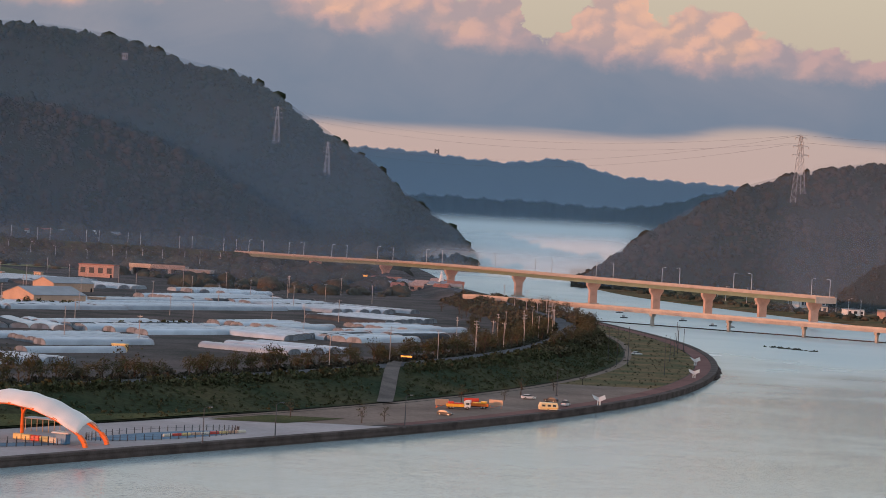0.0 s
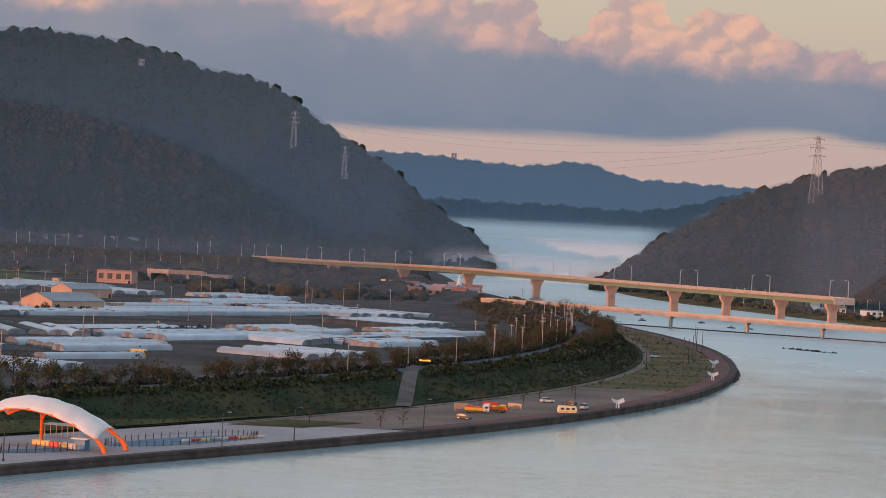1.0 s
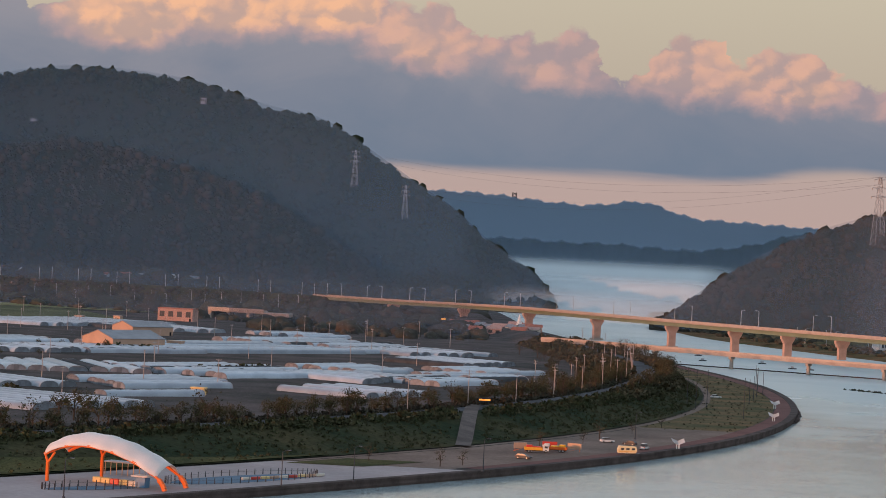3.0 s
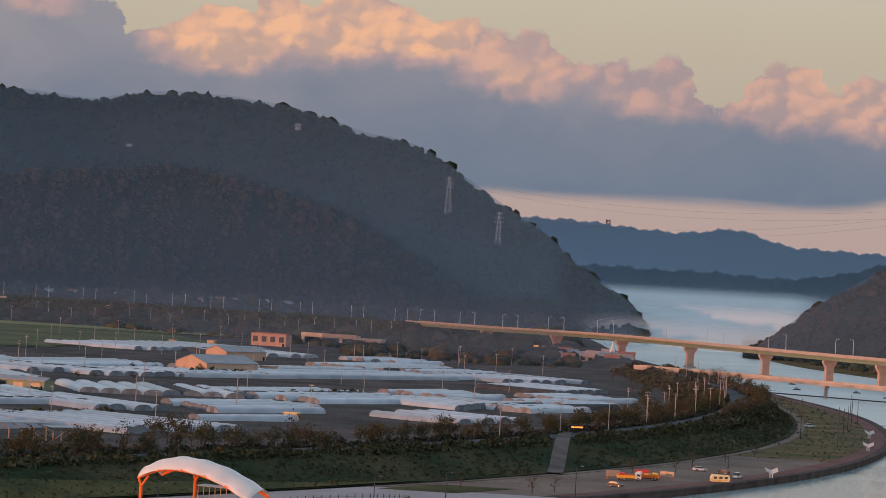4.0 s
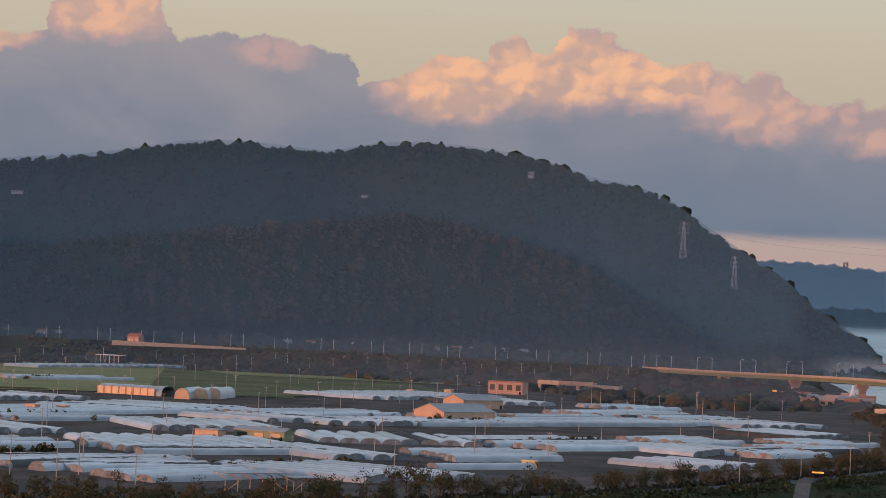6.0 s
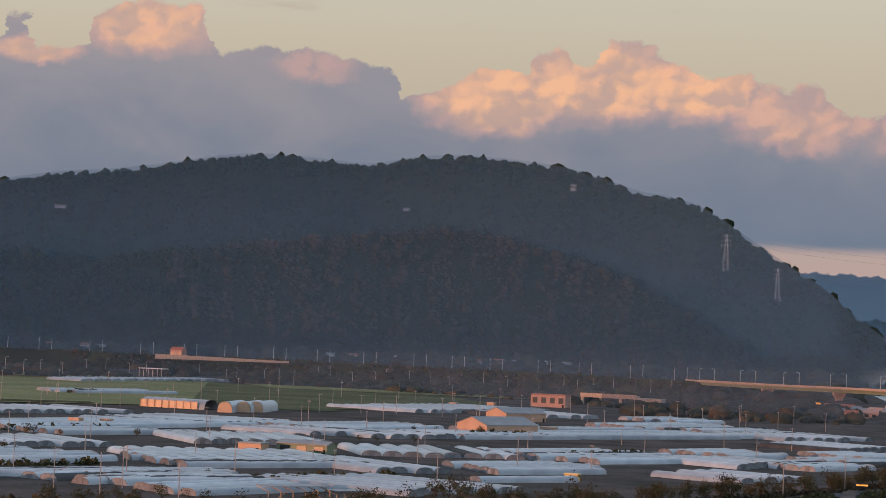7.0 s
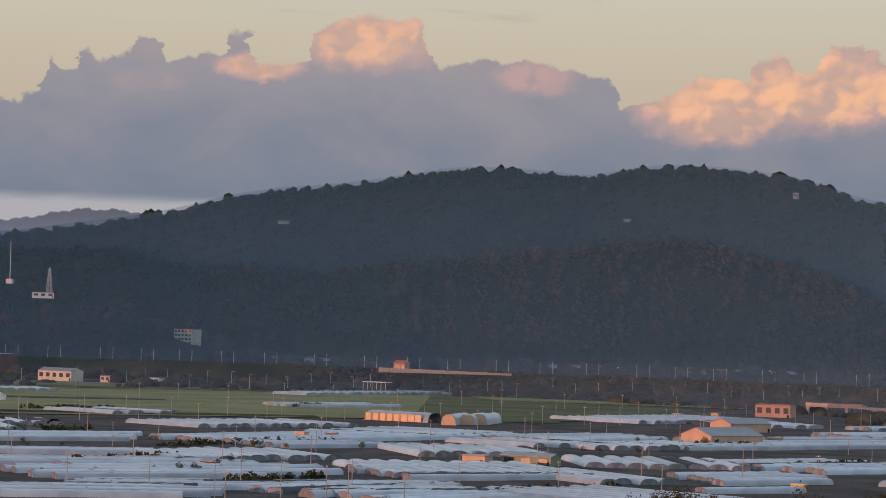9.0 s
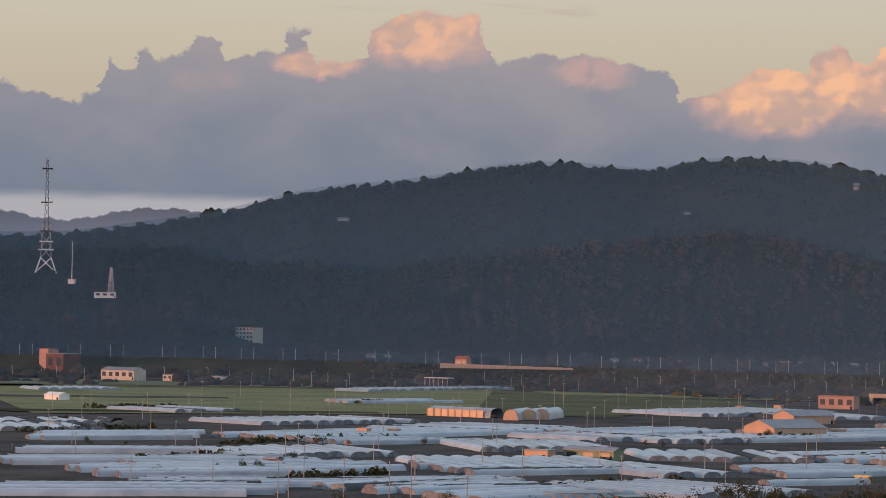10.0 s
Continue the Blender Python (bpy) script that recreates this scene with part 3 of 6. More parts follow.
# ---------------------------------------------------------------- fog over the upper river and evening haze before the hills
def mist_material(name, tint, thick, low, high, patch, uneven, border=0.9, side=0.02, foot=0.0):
    """A see-through tinted sheet that stands in for mist by its colour: denser low down, patchy."""
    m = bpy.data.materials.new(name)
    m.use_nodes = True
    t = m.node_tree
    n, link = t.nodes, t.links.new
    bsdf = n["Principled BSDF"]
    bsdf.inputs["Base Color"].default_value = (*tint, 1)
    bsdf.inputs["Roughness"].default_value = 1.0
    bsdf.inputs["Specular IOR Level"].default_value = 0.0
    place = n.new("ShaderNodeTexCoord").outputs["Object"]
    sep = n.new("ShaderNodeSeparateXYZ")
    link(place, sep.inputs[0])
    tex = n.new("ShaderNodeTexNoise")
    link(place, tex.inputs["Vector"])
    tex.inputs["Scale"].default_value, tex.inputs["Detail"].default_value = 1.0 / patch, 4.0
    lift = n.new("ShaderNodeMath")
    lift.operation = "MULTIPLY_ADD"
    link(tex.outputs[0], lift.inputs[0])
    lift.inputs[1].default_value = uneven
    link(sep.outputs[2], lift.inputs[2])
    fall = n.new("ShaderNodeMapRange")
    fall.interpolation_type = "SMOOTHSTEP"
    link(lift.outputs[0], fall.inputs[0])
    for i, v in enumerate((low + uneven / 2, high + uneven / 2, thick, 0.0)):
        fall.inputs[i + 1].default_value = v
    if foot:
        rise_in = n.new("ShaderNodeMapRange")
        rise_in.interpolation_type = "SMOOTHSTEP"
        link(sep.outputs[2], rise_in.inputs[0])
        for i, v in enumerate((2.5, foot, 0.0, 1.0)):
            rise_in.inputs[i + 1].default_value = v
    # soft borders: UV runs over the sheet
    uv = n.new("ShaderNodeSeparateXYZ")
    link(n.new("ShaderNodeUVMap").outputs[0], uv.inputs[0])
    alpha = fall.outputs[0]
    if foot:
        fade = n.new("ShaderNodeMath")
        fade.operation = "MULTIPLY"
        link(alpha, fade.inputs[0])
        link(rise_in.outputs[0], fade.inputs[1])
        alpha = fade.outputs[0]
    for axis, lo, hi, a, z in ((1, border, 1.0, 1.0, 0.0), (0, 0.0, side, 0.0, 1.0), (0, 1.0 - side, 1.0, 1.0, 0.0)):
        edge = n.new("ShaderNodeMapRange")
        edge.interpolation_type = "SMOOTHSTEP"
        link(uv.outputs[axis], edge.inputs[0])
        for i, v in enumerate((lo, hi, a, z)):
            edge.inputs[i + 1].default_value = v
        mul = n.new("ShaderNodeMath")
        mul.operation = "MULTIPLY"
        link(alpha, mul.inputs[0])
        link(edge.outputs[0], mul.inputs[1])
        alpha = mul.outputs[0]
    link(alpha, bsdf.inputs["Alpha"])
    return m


def with_uv(me, rows, cols):
    """UV over a grid sheet: u along the rows, v along the columns."""
    layer = me.uv_layers.new(name="UVMap")
    idx = np.zeros(len(me.loops), dtype=np.int64)
    me.loops.foreach_get("vertex_index", idx)
    layer.data.foreach_set("uv", np.stack([(idx // cols) / (rows - 1), (idx % cols) / (cols - 1)], -1).astype(np.float32).ravel())
    return me


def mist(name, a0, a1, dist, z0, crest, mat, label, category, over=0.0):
    """An upright tinted sheet in place of mist, at distance r, up to just under a skyline, told as elevation by
    azimuth.
    """
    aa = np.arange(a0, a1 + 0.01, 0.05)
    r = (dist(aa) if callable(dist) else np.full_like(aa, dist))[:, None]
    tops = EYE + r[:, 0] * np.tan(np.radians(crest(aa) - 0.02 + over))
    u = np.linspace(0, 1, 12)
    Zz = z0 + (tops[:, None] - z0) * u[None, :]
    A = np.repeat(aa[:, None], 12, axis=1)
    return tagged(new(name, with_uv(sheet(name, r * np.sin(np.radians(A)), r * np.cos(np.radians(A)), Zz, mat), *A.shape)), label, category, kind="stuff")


# aerial haze painted as tinted sheets; their blue offsets the warm sun on them
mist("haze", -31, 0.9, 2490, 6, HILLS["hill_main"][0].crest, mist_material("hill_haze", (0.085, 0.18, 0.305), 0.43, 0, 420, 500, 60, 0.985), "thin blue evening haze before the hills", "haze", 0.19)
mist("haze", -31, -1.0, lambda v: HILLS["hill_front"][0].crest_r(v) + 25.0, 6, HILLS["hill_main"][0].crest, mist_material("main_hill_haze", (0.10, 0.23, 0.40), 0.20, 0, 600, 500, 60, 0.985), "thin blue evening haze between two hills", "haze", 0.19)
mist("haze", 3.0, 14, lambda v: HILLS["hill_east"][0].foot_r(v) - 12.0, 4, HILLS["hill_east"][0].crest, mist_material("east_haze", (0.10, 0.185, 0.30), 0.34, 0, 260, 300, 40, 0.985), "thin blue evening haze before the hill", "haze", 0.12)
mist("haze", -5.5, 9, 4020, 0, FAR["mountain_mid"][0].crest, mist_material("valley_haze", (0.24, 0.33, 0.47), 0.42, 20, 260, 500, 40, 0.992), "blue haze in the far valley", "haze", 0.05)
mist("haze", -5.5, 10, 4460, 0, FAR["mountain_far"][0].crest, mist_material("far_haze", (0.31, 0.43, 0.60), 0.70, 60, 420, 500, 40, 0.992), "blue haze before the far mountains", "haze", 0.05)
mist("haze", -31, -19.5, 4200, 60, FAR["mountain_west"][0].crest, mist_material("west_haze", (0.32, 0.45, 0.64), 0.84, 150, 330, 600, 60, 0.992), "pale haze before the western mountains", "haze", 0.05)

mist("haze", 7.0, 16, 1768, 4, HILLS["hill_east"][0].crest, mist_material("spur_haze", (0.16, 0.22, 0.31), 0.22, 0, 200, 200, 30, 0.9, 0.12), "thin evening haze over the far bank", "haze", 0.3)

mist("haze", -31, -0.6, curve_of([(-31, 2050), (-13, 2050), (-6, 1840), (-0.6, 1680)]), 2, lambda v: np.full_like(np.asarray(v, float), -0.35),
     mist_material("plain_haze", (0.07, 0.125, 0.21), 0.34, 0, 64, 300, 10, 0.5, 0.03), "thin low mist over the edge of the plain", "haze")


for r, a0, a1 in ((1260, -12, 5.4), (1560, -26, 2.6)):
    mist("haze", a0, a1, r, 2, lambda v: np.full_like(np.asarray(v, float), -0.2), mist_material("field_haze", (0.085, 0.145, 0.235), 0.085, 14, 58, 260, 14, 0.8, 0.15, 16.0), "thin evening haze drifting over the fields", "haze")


def fog_sheet(a0, a1, r, z1, mat):
    A, Zz = np.meshgrid(np.linspace(a0, a1, 40), np.linspace(0.2, z1, 5), indexing="ij")
    rr = r + (Zz - 0.2) * 0.8
    return tagged(new("fog_bank", with_uv(sheet("fog_bank", rr * np.sin(np.radians(A)), rr * np.cos(np.radians(A)), Zz, mat), *A.shape)), "white river fog lying in the valley", "fog", kind="stuff")


for k, (r, top, thick) in enumerate(((2400, 10, 0.24), (2620, 23, 0.50), (2950, 38, 0.74), (3500, 56, 1.0))):
    fog_sheet(-0.9 - 0.15 * k, 4.2 + 0.35 * k, r, top + 22, mist_material("river_fog", (0.64, 0.71, 0.73), min(1.0, thick * 1.2), top - 13, top + 8 - k, 260 + 60 * k, 8 - 1.5 * k, 0.9, 0.22))


# ---------------------------------------------------------------- bridges
def on_line(p, q, s, z):
    return Vector((p[0] + (q[0] - p[0]) * s, p[1] + (q[1] - p[1]) * s, z))


def deck_mesh(p, q, level, prof, s0, s1, steps, mat, name, smooth=False):
    """A profile (across, up) swept along a line whose height is level(s)."""
    d = Vector((q[0] - p[0], q[1] - p[1], 0)).normalized()
    side = Vector((-d.y, d.x, 0))
    rows = []
    for s in np.linspace(s0, s1, steps):
        c = on_line(p, q, s, float(level(s)))
        rows.append([c + side * a + Vector((0, 0, h)) for a, h in prof])
    arr = np.array([[list(v) for v in r] for r in rows])
    return sheet(name, arr[:, :, 0], arr[:, :, 1], arr[:, :, 2], mat, smooth)


B1P, B1Q = (-170.0, 2290.0), (250.0, 1556.0)
b1_level = curve_of([(-0.1, 13.8), (0.0, 14.3), (0.15, 15.6), (0.30, 17.8), (0.42, 18.9), (0.66, 18.9), (0.90, 19.3), (1.15, 20.2)])
B1_YAW = math.degrees(math.atan2(B1Q[1] - B1P[1], B1Q[0] - B1P[0]))
bridge = empty("road_bridge", Matrix(), "long concrete and green girder road bridge over the river", "bridge")
part("girder", deck_mesh(B1P, B1Q, b1_level, [(-4.6, -3.6), (-4.9, -1.0), (4.9, -1.0), (4.6, -3.6), (-4.6, -3.6)], -0.02, 0.972, 60, M_GREENPAINT, "girder"), None, bridge, "pale green painted box girder")
part("deck", deck_mesh(B1P, B1Q, b1_level, [(-7.6, -0.9), (-7.8, -0.1), (7.8, -0.1), (7.6, -0.9), (-7.6, -0.9)], -0.03, 0.972, 60, M_CONC, "deck"), None, bridge, "concrete road deck")
for sgn in (-1, 1):
    a = 7.65 * sgn
    part("parapet", deck_mesh(B1P, B1Q, b1_level, [(a - 0.2, -0.25), (a - 0.2, 0.75), (a + 0.2, 0.75), (a + 0.2, -0.25)], -0.03, 0.972, 60, M_RAIL, "parapet"), None, bridge, "tan bridge parapet")

end_cap = part("end_beam", boxes((-7.9, 7.9, -0.4, 0.4, -3.7, 0.05), bevel=0.1), M_CONC, bridge)
end_cap.matrix_basis = Matrix.Translation(on_line(B1P, B1Q, 0.9725, float(b1_level(0.9725)))) @ Matrix.Rotation(radians(B1_YAW + 90), 4, "Z")


def pier_mesh(height, width, name):
    """A hammerhead pier: a stem with a flared head, footing at z = 0."""
    bm = bmesh.new()
    w, t, h = width, 2.3, height
    outline = [(-w, 0), (w, 0), (w, h - 5.2), (w * 1.25, h - 4.0), (5.6, h - 1.6), (5.6, h), (-5.6, h), (-5.6, h - 1.6), (-w * 1.25, h - 4.0), (-w, h - 5.2)]
    front = [bm.verts.new((x, -t / 2, z)) for x, z in outline]
    back = [bm.verts.new((x, t / 2, z)) for x, z in outline]
    bm.faces.new(front[::-1])
    bm.faces.new(back)
    n = len(outline)
    for i in range(n):
        bm.faces.new((front[i], front[(i + 1) % n], back[(i + 1) % n], back[i]))
    bmesh.ops.recalc_face_normals(bm, faces=bm.faces)
    bmesh.ops.bevel(bm, geom=list(bm.edges), offset=0.18, segments=1, affect="EDGES")
    return mesh_of(bm, name, M_PIER)


for s, foot in ((0.145, 3.0), (0.295, 3.0), (0.421, 1.0), (0.541, -1.0), (0.661, -1.0), (0.754, -1.0), (0.826, 2.0), (0.896, 3.5), (0.959, 4.0)):
    c = on_line(B1P, B1Q, s, foot)
    h = float(b1_level(s)) - 3.6 - foot
    stem = part("pier", pier_mesh(h, 3.1, "pier"), None, bridge)
    stem.matrix_basis = Matrix.Translation(c) @ Matrix.Rotation(radians(B1_YAW + 90), 4, "Z")
    if foot < 0:
        cap = part("pile_cap", boxes((-4.4, 4.4, -2.6, 2.6, -0.5, 2.2), bevel=0.25), M_CONC, stem)


B2P, B2Q = (40.0, 1540.0), (290.0, 1390.0)
b2_level = curve_of([(-0.2, 10.4), (0.0, 10.2), (0.3, 9.4), (0.6, 8.3), (1.2, 7.6)])
B2_YAW = math.degrees(math.atan2(B2Q[1] - B2P[1], B2Q[0] - B2P[0]))
low_bridge = empty("low_bridge", Matrix(), "low pinkish concrete bridge on slender piers", "bridge")
part("deck", deck_mesh(B2P, B2Q, b2_level, [(-3.2, -2.0), (-3.6, -0.2), (3.6, -0.2), (3.2, -2.0), (-3.2, -2.0)], -0.1, 1.15, 30, M_CONC, "deck"), None, low_bridge)
for sgn in (-1, 1):
    a = 3.45 * sgn
    part("parapet", deck_mesh(B2P, B2Q, b2_level, [(a - 0.12, -0.3), (a - 0.12, 0.75), (a + 0.12, 0.75), (a + 0.12, -0.3)], -0.1, 1.15, 30, M_RAIL, "parapet"), None, low_bridge)
for s in (0.166, 0.338, 0.506, 0.666, 0.816, 0.97):
    c = on_line(B2P, B2Q, s, -1.0)
    h = float(b2_level(s)) - 2.0 + 1.0
    bm = boxes((-1.1, 1.1, -0.8, 0.8, 0, h - 1.4), (-2.6, 2.6, -0.9, 0.9, h - 1.5, h), bevel=0.15)
    ob = part("pier", bm, M_CONC, low_bridge)
    ob.matrix_basis = Matrix.Translation(c) @ Matrix.Rotation(radians(B2_YAW + 90), 4, "Z")


# ---------------------------------------------------------------- lamps, poles, pylons
M_STEEL = material("galvanised_steel", (0.40, 0.40, 0.40), 0.45, vary=0.12, size=3, fine=0.08, metal=0.3)
M_DARKSTEEL = material("dark_painted_steel", (0.035, 0.035, 0.04), 0.5, vary=0.15, size=2, fine=0.1)
M_POLE = material("concrete_pole", (0.36, 0.32, 0.295), 0.8, vary=0.15, size=3, fine=0.12)
M_CERAMIC = material("insulator_ceramic", (0.45, 0.30, 0.22), 0.3, vary=0.1, size=1, fine=0.05)
M_LENS = material("lamp_lens", (0.7, 0.7, 0.66), 0.2, vary=0.05, size=1, fine=0.02)
M_PYLON = material("pylon_steel", (0.32, 0.31, 0.31), 0.6, vary=0.12, size=4, fine=0.08)
M_WHITE = material("white_paint", (0.74, 0.72, 0.70), 0.5, vary=0.08, size=5, fine=0.05)


def lamp_proto(height, arm, mat, label, group, thick=0.12, name="street_lamp"):
    t = empty(name, Matrix(), label, "street lamp", group)
    part("post", rods(((0, 0, 0), (0, 0, height), thick * 1.3, thick * 0.7)), mat, t)
    part("base", boxes((-0.3, 0.3, -0.3, 0.3, 0, 0.35), bevel=0.05), mat, t)
    part("arm", rods(((0, 0, height - 0.1), (arm * 0.5, 0, height + 0.35), thick * 0.6, thick * 0.5), ((arm * 0.5, 0, height + 0.35), (arm, 0, height + 0.4), thick * 0.5, thick * 0.5)), mat, t)
    head = part("lamp_head", boxes((arm - 0.3, arm + 0.8, -0.22, 0.22, height + 0.3, height + 0.5), bevel=0.06), mat, t)
    part("lens", boxes((arm - 0.15, arm + 0.65, -0.16, 0.16, height + 0.26, height + 0.296)), M_LENS, head)
    return t


b1_lamp = None
for k in range(11):
    s = 0.004 + 0.0962 * k
    for sgn in (-1, 1):
        c = on_line(B1P, B1Q, s, float(b1_level(s)) + 0.0)
        d = Vector((B1Q[0] - B1P[0], B1Q[1] - B1P[1], 0)).normalized()
        c += Vector((-d.y, d.x, 0)) * 7.2 * sgn
        m = Matrix.Translation(c) @ Matrix.Rotation(radians(B1_YAW + (-90 if sgn > 0 else 90)), 4, "Z")
        if b1_lamp is None:
            b1_lamp = lamp_proto(11.0, 2.2, M_STEEL, "grey steel street lamp on the road bridge", "bridge lamps", 0.2)
            b1_lamp.matrix_basis = m
        else:
            copy_thing(b1_lamp, m)

# highway on a bank along the foot of the hills
hw_r = curve_of([(-32, 2480), (-22, 2440), (-14, 2420), (-8, 2380), (-4.2, 2300), (-3.6, 2290)])
hw_z = curve_of([(-32, 20), (-22, 18.5), (-14, 16.5), (-8, 14.5), (-4.2, 13.6), (-3.6, 13.6)])
aa = np.arange(-31.5, -4.0, 0.25)
prof = np.array([(-34, -15), (-12, -0.4), (-10, 0), (10, 0), (12, -0.4), (40, -12)])
xs, ys2, zs = (np.zeros((len(aa), len(prof))) for _ in range(3))
for i, a in enumerate(aa):
    for j, (off, dz) in enumerate(prof):
        x, y = polar(a, float(hw_r(a)) + off)
        xs[i, j], ys2[i, j], zs[i, j] = x, y, float(hw_z(a)) + dz
tagged(new("road_bank", sheet("road_bank", xs, ys2, zs, M_BANK, True)), "dark overgrown highway bank along the foot of the hills", "embankment", kind="structure")
aa = np.arange(-31.5, -17.5, 0.25)
guard = empty("guard_rail", Matrix(), "long steel guard rail along the highway bank", "guard rail")
xs, ys2, zs = (np.zeros((len(aa), 2)) for _ in range(3))
for i, a in enumerate(aa):
    x, y = polar(a, float(hw_r(a)) - 10.5)
    for j, h in enumerate((0.3, 1.0)):
        xs[i, j], ys2[i, j], zs[i, j] = x, y, float(hw_z(a)) + h
beam = part("beam", sheet("beam", xs, ys2, zs, M_BANK, False), None, guard)
mod = beam.modifiers.new("thickness", "SOLIDIFY")
mod.thickness = 0.1

hw_lamp = lamp_proto(11.0, 1.8, M_STEEL, "grey steel street lamp along the highway bank", "highway lamps", 0.19)
first = True
rng = random.Random(5)
a = -30.5
while a < -4.6:
    for off, turn in ((-9.0, 90), (9.0, -90)):
        x, y = polar(a + (0.28 if off > 0 else 0), float(hw_r(a)) + off)
        m = pose(x, y, float(hw_z(a)) - 0.05, 0, 0, turn - a + rng.uniform(-4, 4))
        if first:
            hw_lamp.matrix_basis, first = m, False
        else:
            copy_thing(hw_lamp, m)
    a += rng.uniform(0.85, 1.25)
# slip road lamps a little nearer
for k in range(26):
    a = -15.5 + k * 0.42 + rng.uniform(-0.12, 0.12)
    x, y = polar(a, rng.uniform(2050, 2300))
    copy_thing(hw_lamp, pose(x, y, 3.0, 0, 0, rng.uniform(0, 360)))


for k in range(24):
    x, y = polar(-27.0 + k * 0.47 + rng.uniform(-0.15, 0.15), rng.uniform(2090, 2330))
    copy_thing(hw_lamp, pose(x, y, 2.9, 0, 0, rng.uniform(0, 360)))
for k in range(14):
    y = 1640 + k * 22
    copy_thing(hw_lamp, pose(float(bank_right(y)) + 26 + 3 * (k % 3), y, 4.3, 0, 0, 90 * (k % 2)))


def utility_pole(height, double=False):
    t = empty("utility_pole", Matrix(), "grey concrete utility pole with crossarms in the fields", "utility pole", "utility poles")
    part("post", rods(((0, 0, 0), (0, 0, height), 0.19, 0.11)), M_POLE, t)
    for z in ((height - 0.5, height - 1.6) if double else (height - 0.6,)):
        bar = part("crossarm", boxes((-1.1, 1.1, -0.06, 0.06, z - 0.06, z + 0.06)), M_STEEL, t)
        part("insulator", rods(*[((x, 0, z + 0.05), (x, 0, z + 0.4), 0.06, 0.05) for x in (-1.0, 0.0, 1.0)]), M_CERAMIC, bar)
    return t


pole_a, pole_b = utility_pole(11.5), utility_pole(13.5, True)
used = [False, False]


def put_pole(x, y, z, kind, yaw):
    src = (pole_a, pole_b)[kind]
    if used[kind]:
        copy_thing(src, pose(x, y, z, 0, 0, yaw))
    else:
        used[kind] = True
        src.matrix_basis = pose(x, y, z, 0, 0, yaw)


for x, y in ((-280, 761), (-263, 776), (-245, 791)):
    put_pole(x, y, 3.0, 1, 20)
for r, a0, a1, gap in ((800, -21, -14, 1.9), (885, -26, -9, 2.6), (1010, -25, -4, 2.3), (1130, -26, -2, 2.2), (1260, -27, -2, 2.0), (1400, -27, -1.5, 1.7), (1520, -26, -1, 1.1), (1640, -19, -1.5, 1.2), (1800, -24, -8, 1.2)):
    a = a0 + rng.uniform(0, gap)
    while a < a1:
        x, y = polar(a, r + rng.uniform(-14, 14))
        put_pole(x, y, 3.0, 0 if rng.random() < 0.7 else 1, rng.uniform(0, 180))
        a += gap * rng.uniform(0.7, 1.3)
for k in range(16):   # along the levee road
    y = 840 + k * 42
    put_pole(float(shore(y) - top_d(y)) - 15, y, 7.0, k % 2, 30)
for k in range(8):
    y = 1020 + k * 28 + rng.uniform(-4, 4)
    put_pole(float(shore(y) - top_d(y)) - rng.uniform(18, 45), y, 4.5, k % 2, rng.uniform(0, 180))


def lattice(bm, w0, w1, z0, z1, bays, r=0.18):
    """Four legs with cross bracing."""
    for i in range(bays):
        u0, u1 = i / bays, (i + 1) / bays
        za, zb = z0 + (z1 - z0) * u0, z0 + (z1 - z0) * u1
        wa, wb = (w0 + (w1 - w0) * u0) / 2, (w0 + (w1 - w0) * u1) / 2
        ca = [Vector((sx * wa, sy * wa, za)) for sx, sy in ((-1, -1), (1, -1), (1, 1), (-1, 1))]
        cb = [Vector((sx * wb, sy * wb, zb)) for sx, sy in ((-1, -1), (1, -1), (1, 1), (-1, 1))]
        for k in range(4):
            rod(bm, ca[k], cb[k], r * 1.4, seg=4)
            rod(bm, ca[k], cb[(k + 1) % 4], r, seg=3)
            rod(bm, ca[(k + 1) % 4], cb[k], r, seg=3)
    return bm


def pylon(azimuth, r, z, height, yaw, label):
    x, y = polar(azimuth, r)
    t = empty("power_pylon", pose(x, y, z, 0, 0, yaw), label, "pylon", "power pylons")
    part("tower", lattice(bmesh.new(), height * 0.16, height * 0.03, 0, height * 0.96, 8, 0.13), M_PYLON, t)
    for f, w in ((0.68, 0.13), (0.80, 0.12), (0.92, 0.09)):
        z0 = height * f
        arm = part("crossarm", rods(*[((0, 0, z0 + 1.0), (sx * height * w, 0, z0), 0.2, 0.14) for sx in (-1, 1)], *[((0, 0, z0 - 0.8), (sx * height * w, 0, z0), 0.2, 0.14) for sx in (-1, 1)], seg=4), M_PYLON, t)
        part("insulator", rods(*[((sx * height * w, 0, z0), (sx * height * w, 0, z0 - 2.2), 0.16, 0.16) for sx in (-1, 1)]), M_CERAMIC, arm)
    return Vector((x, y, z + height))


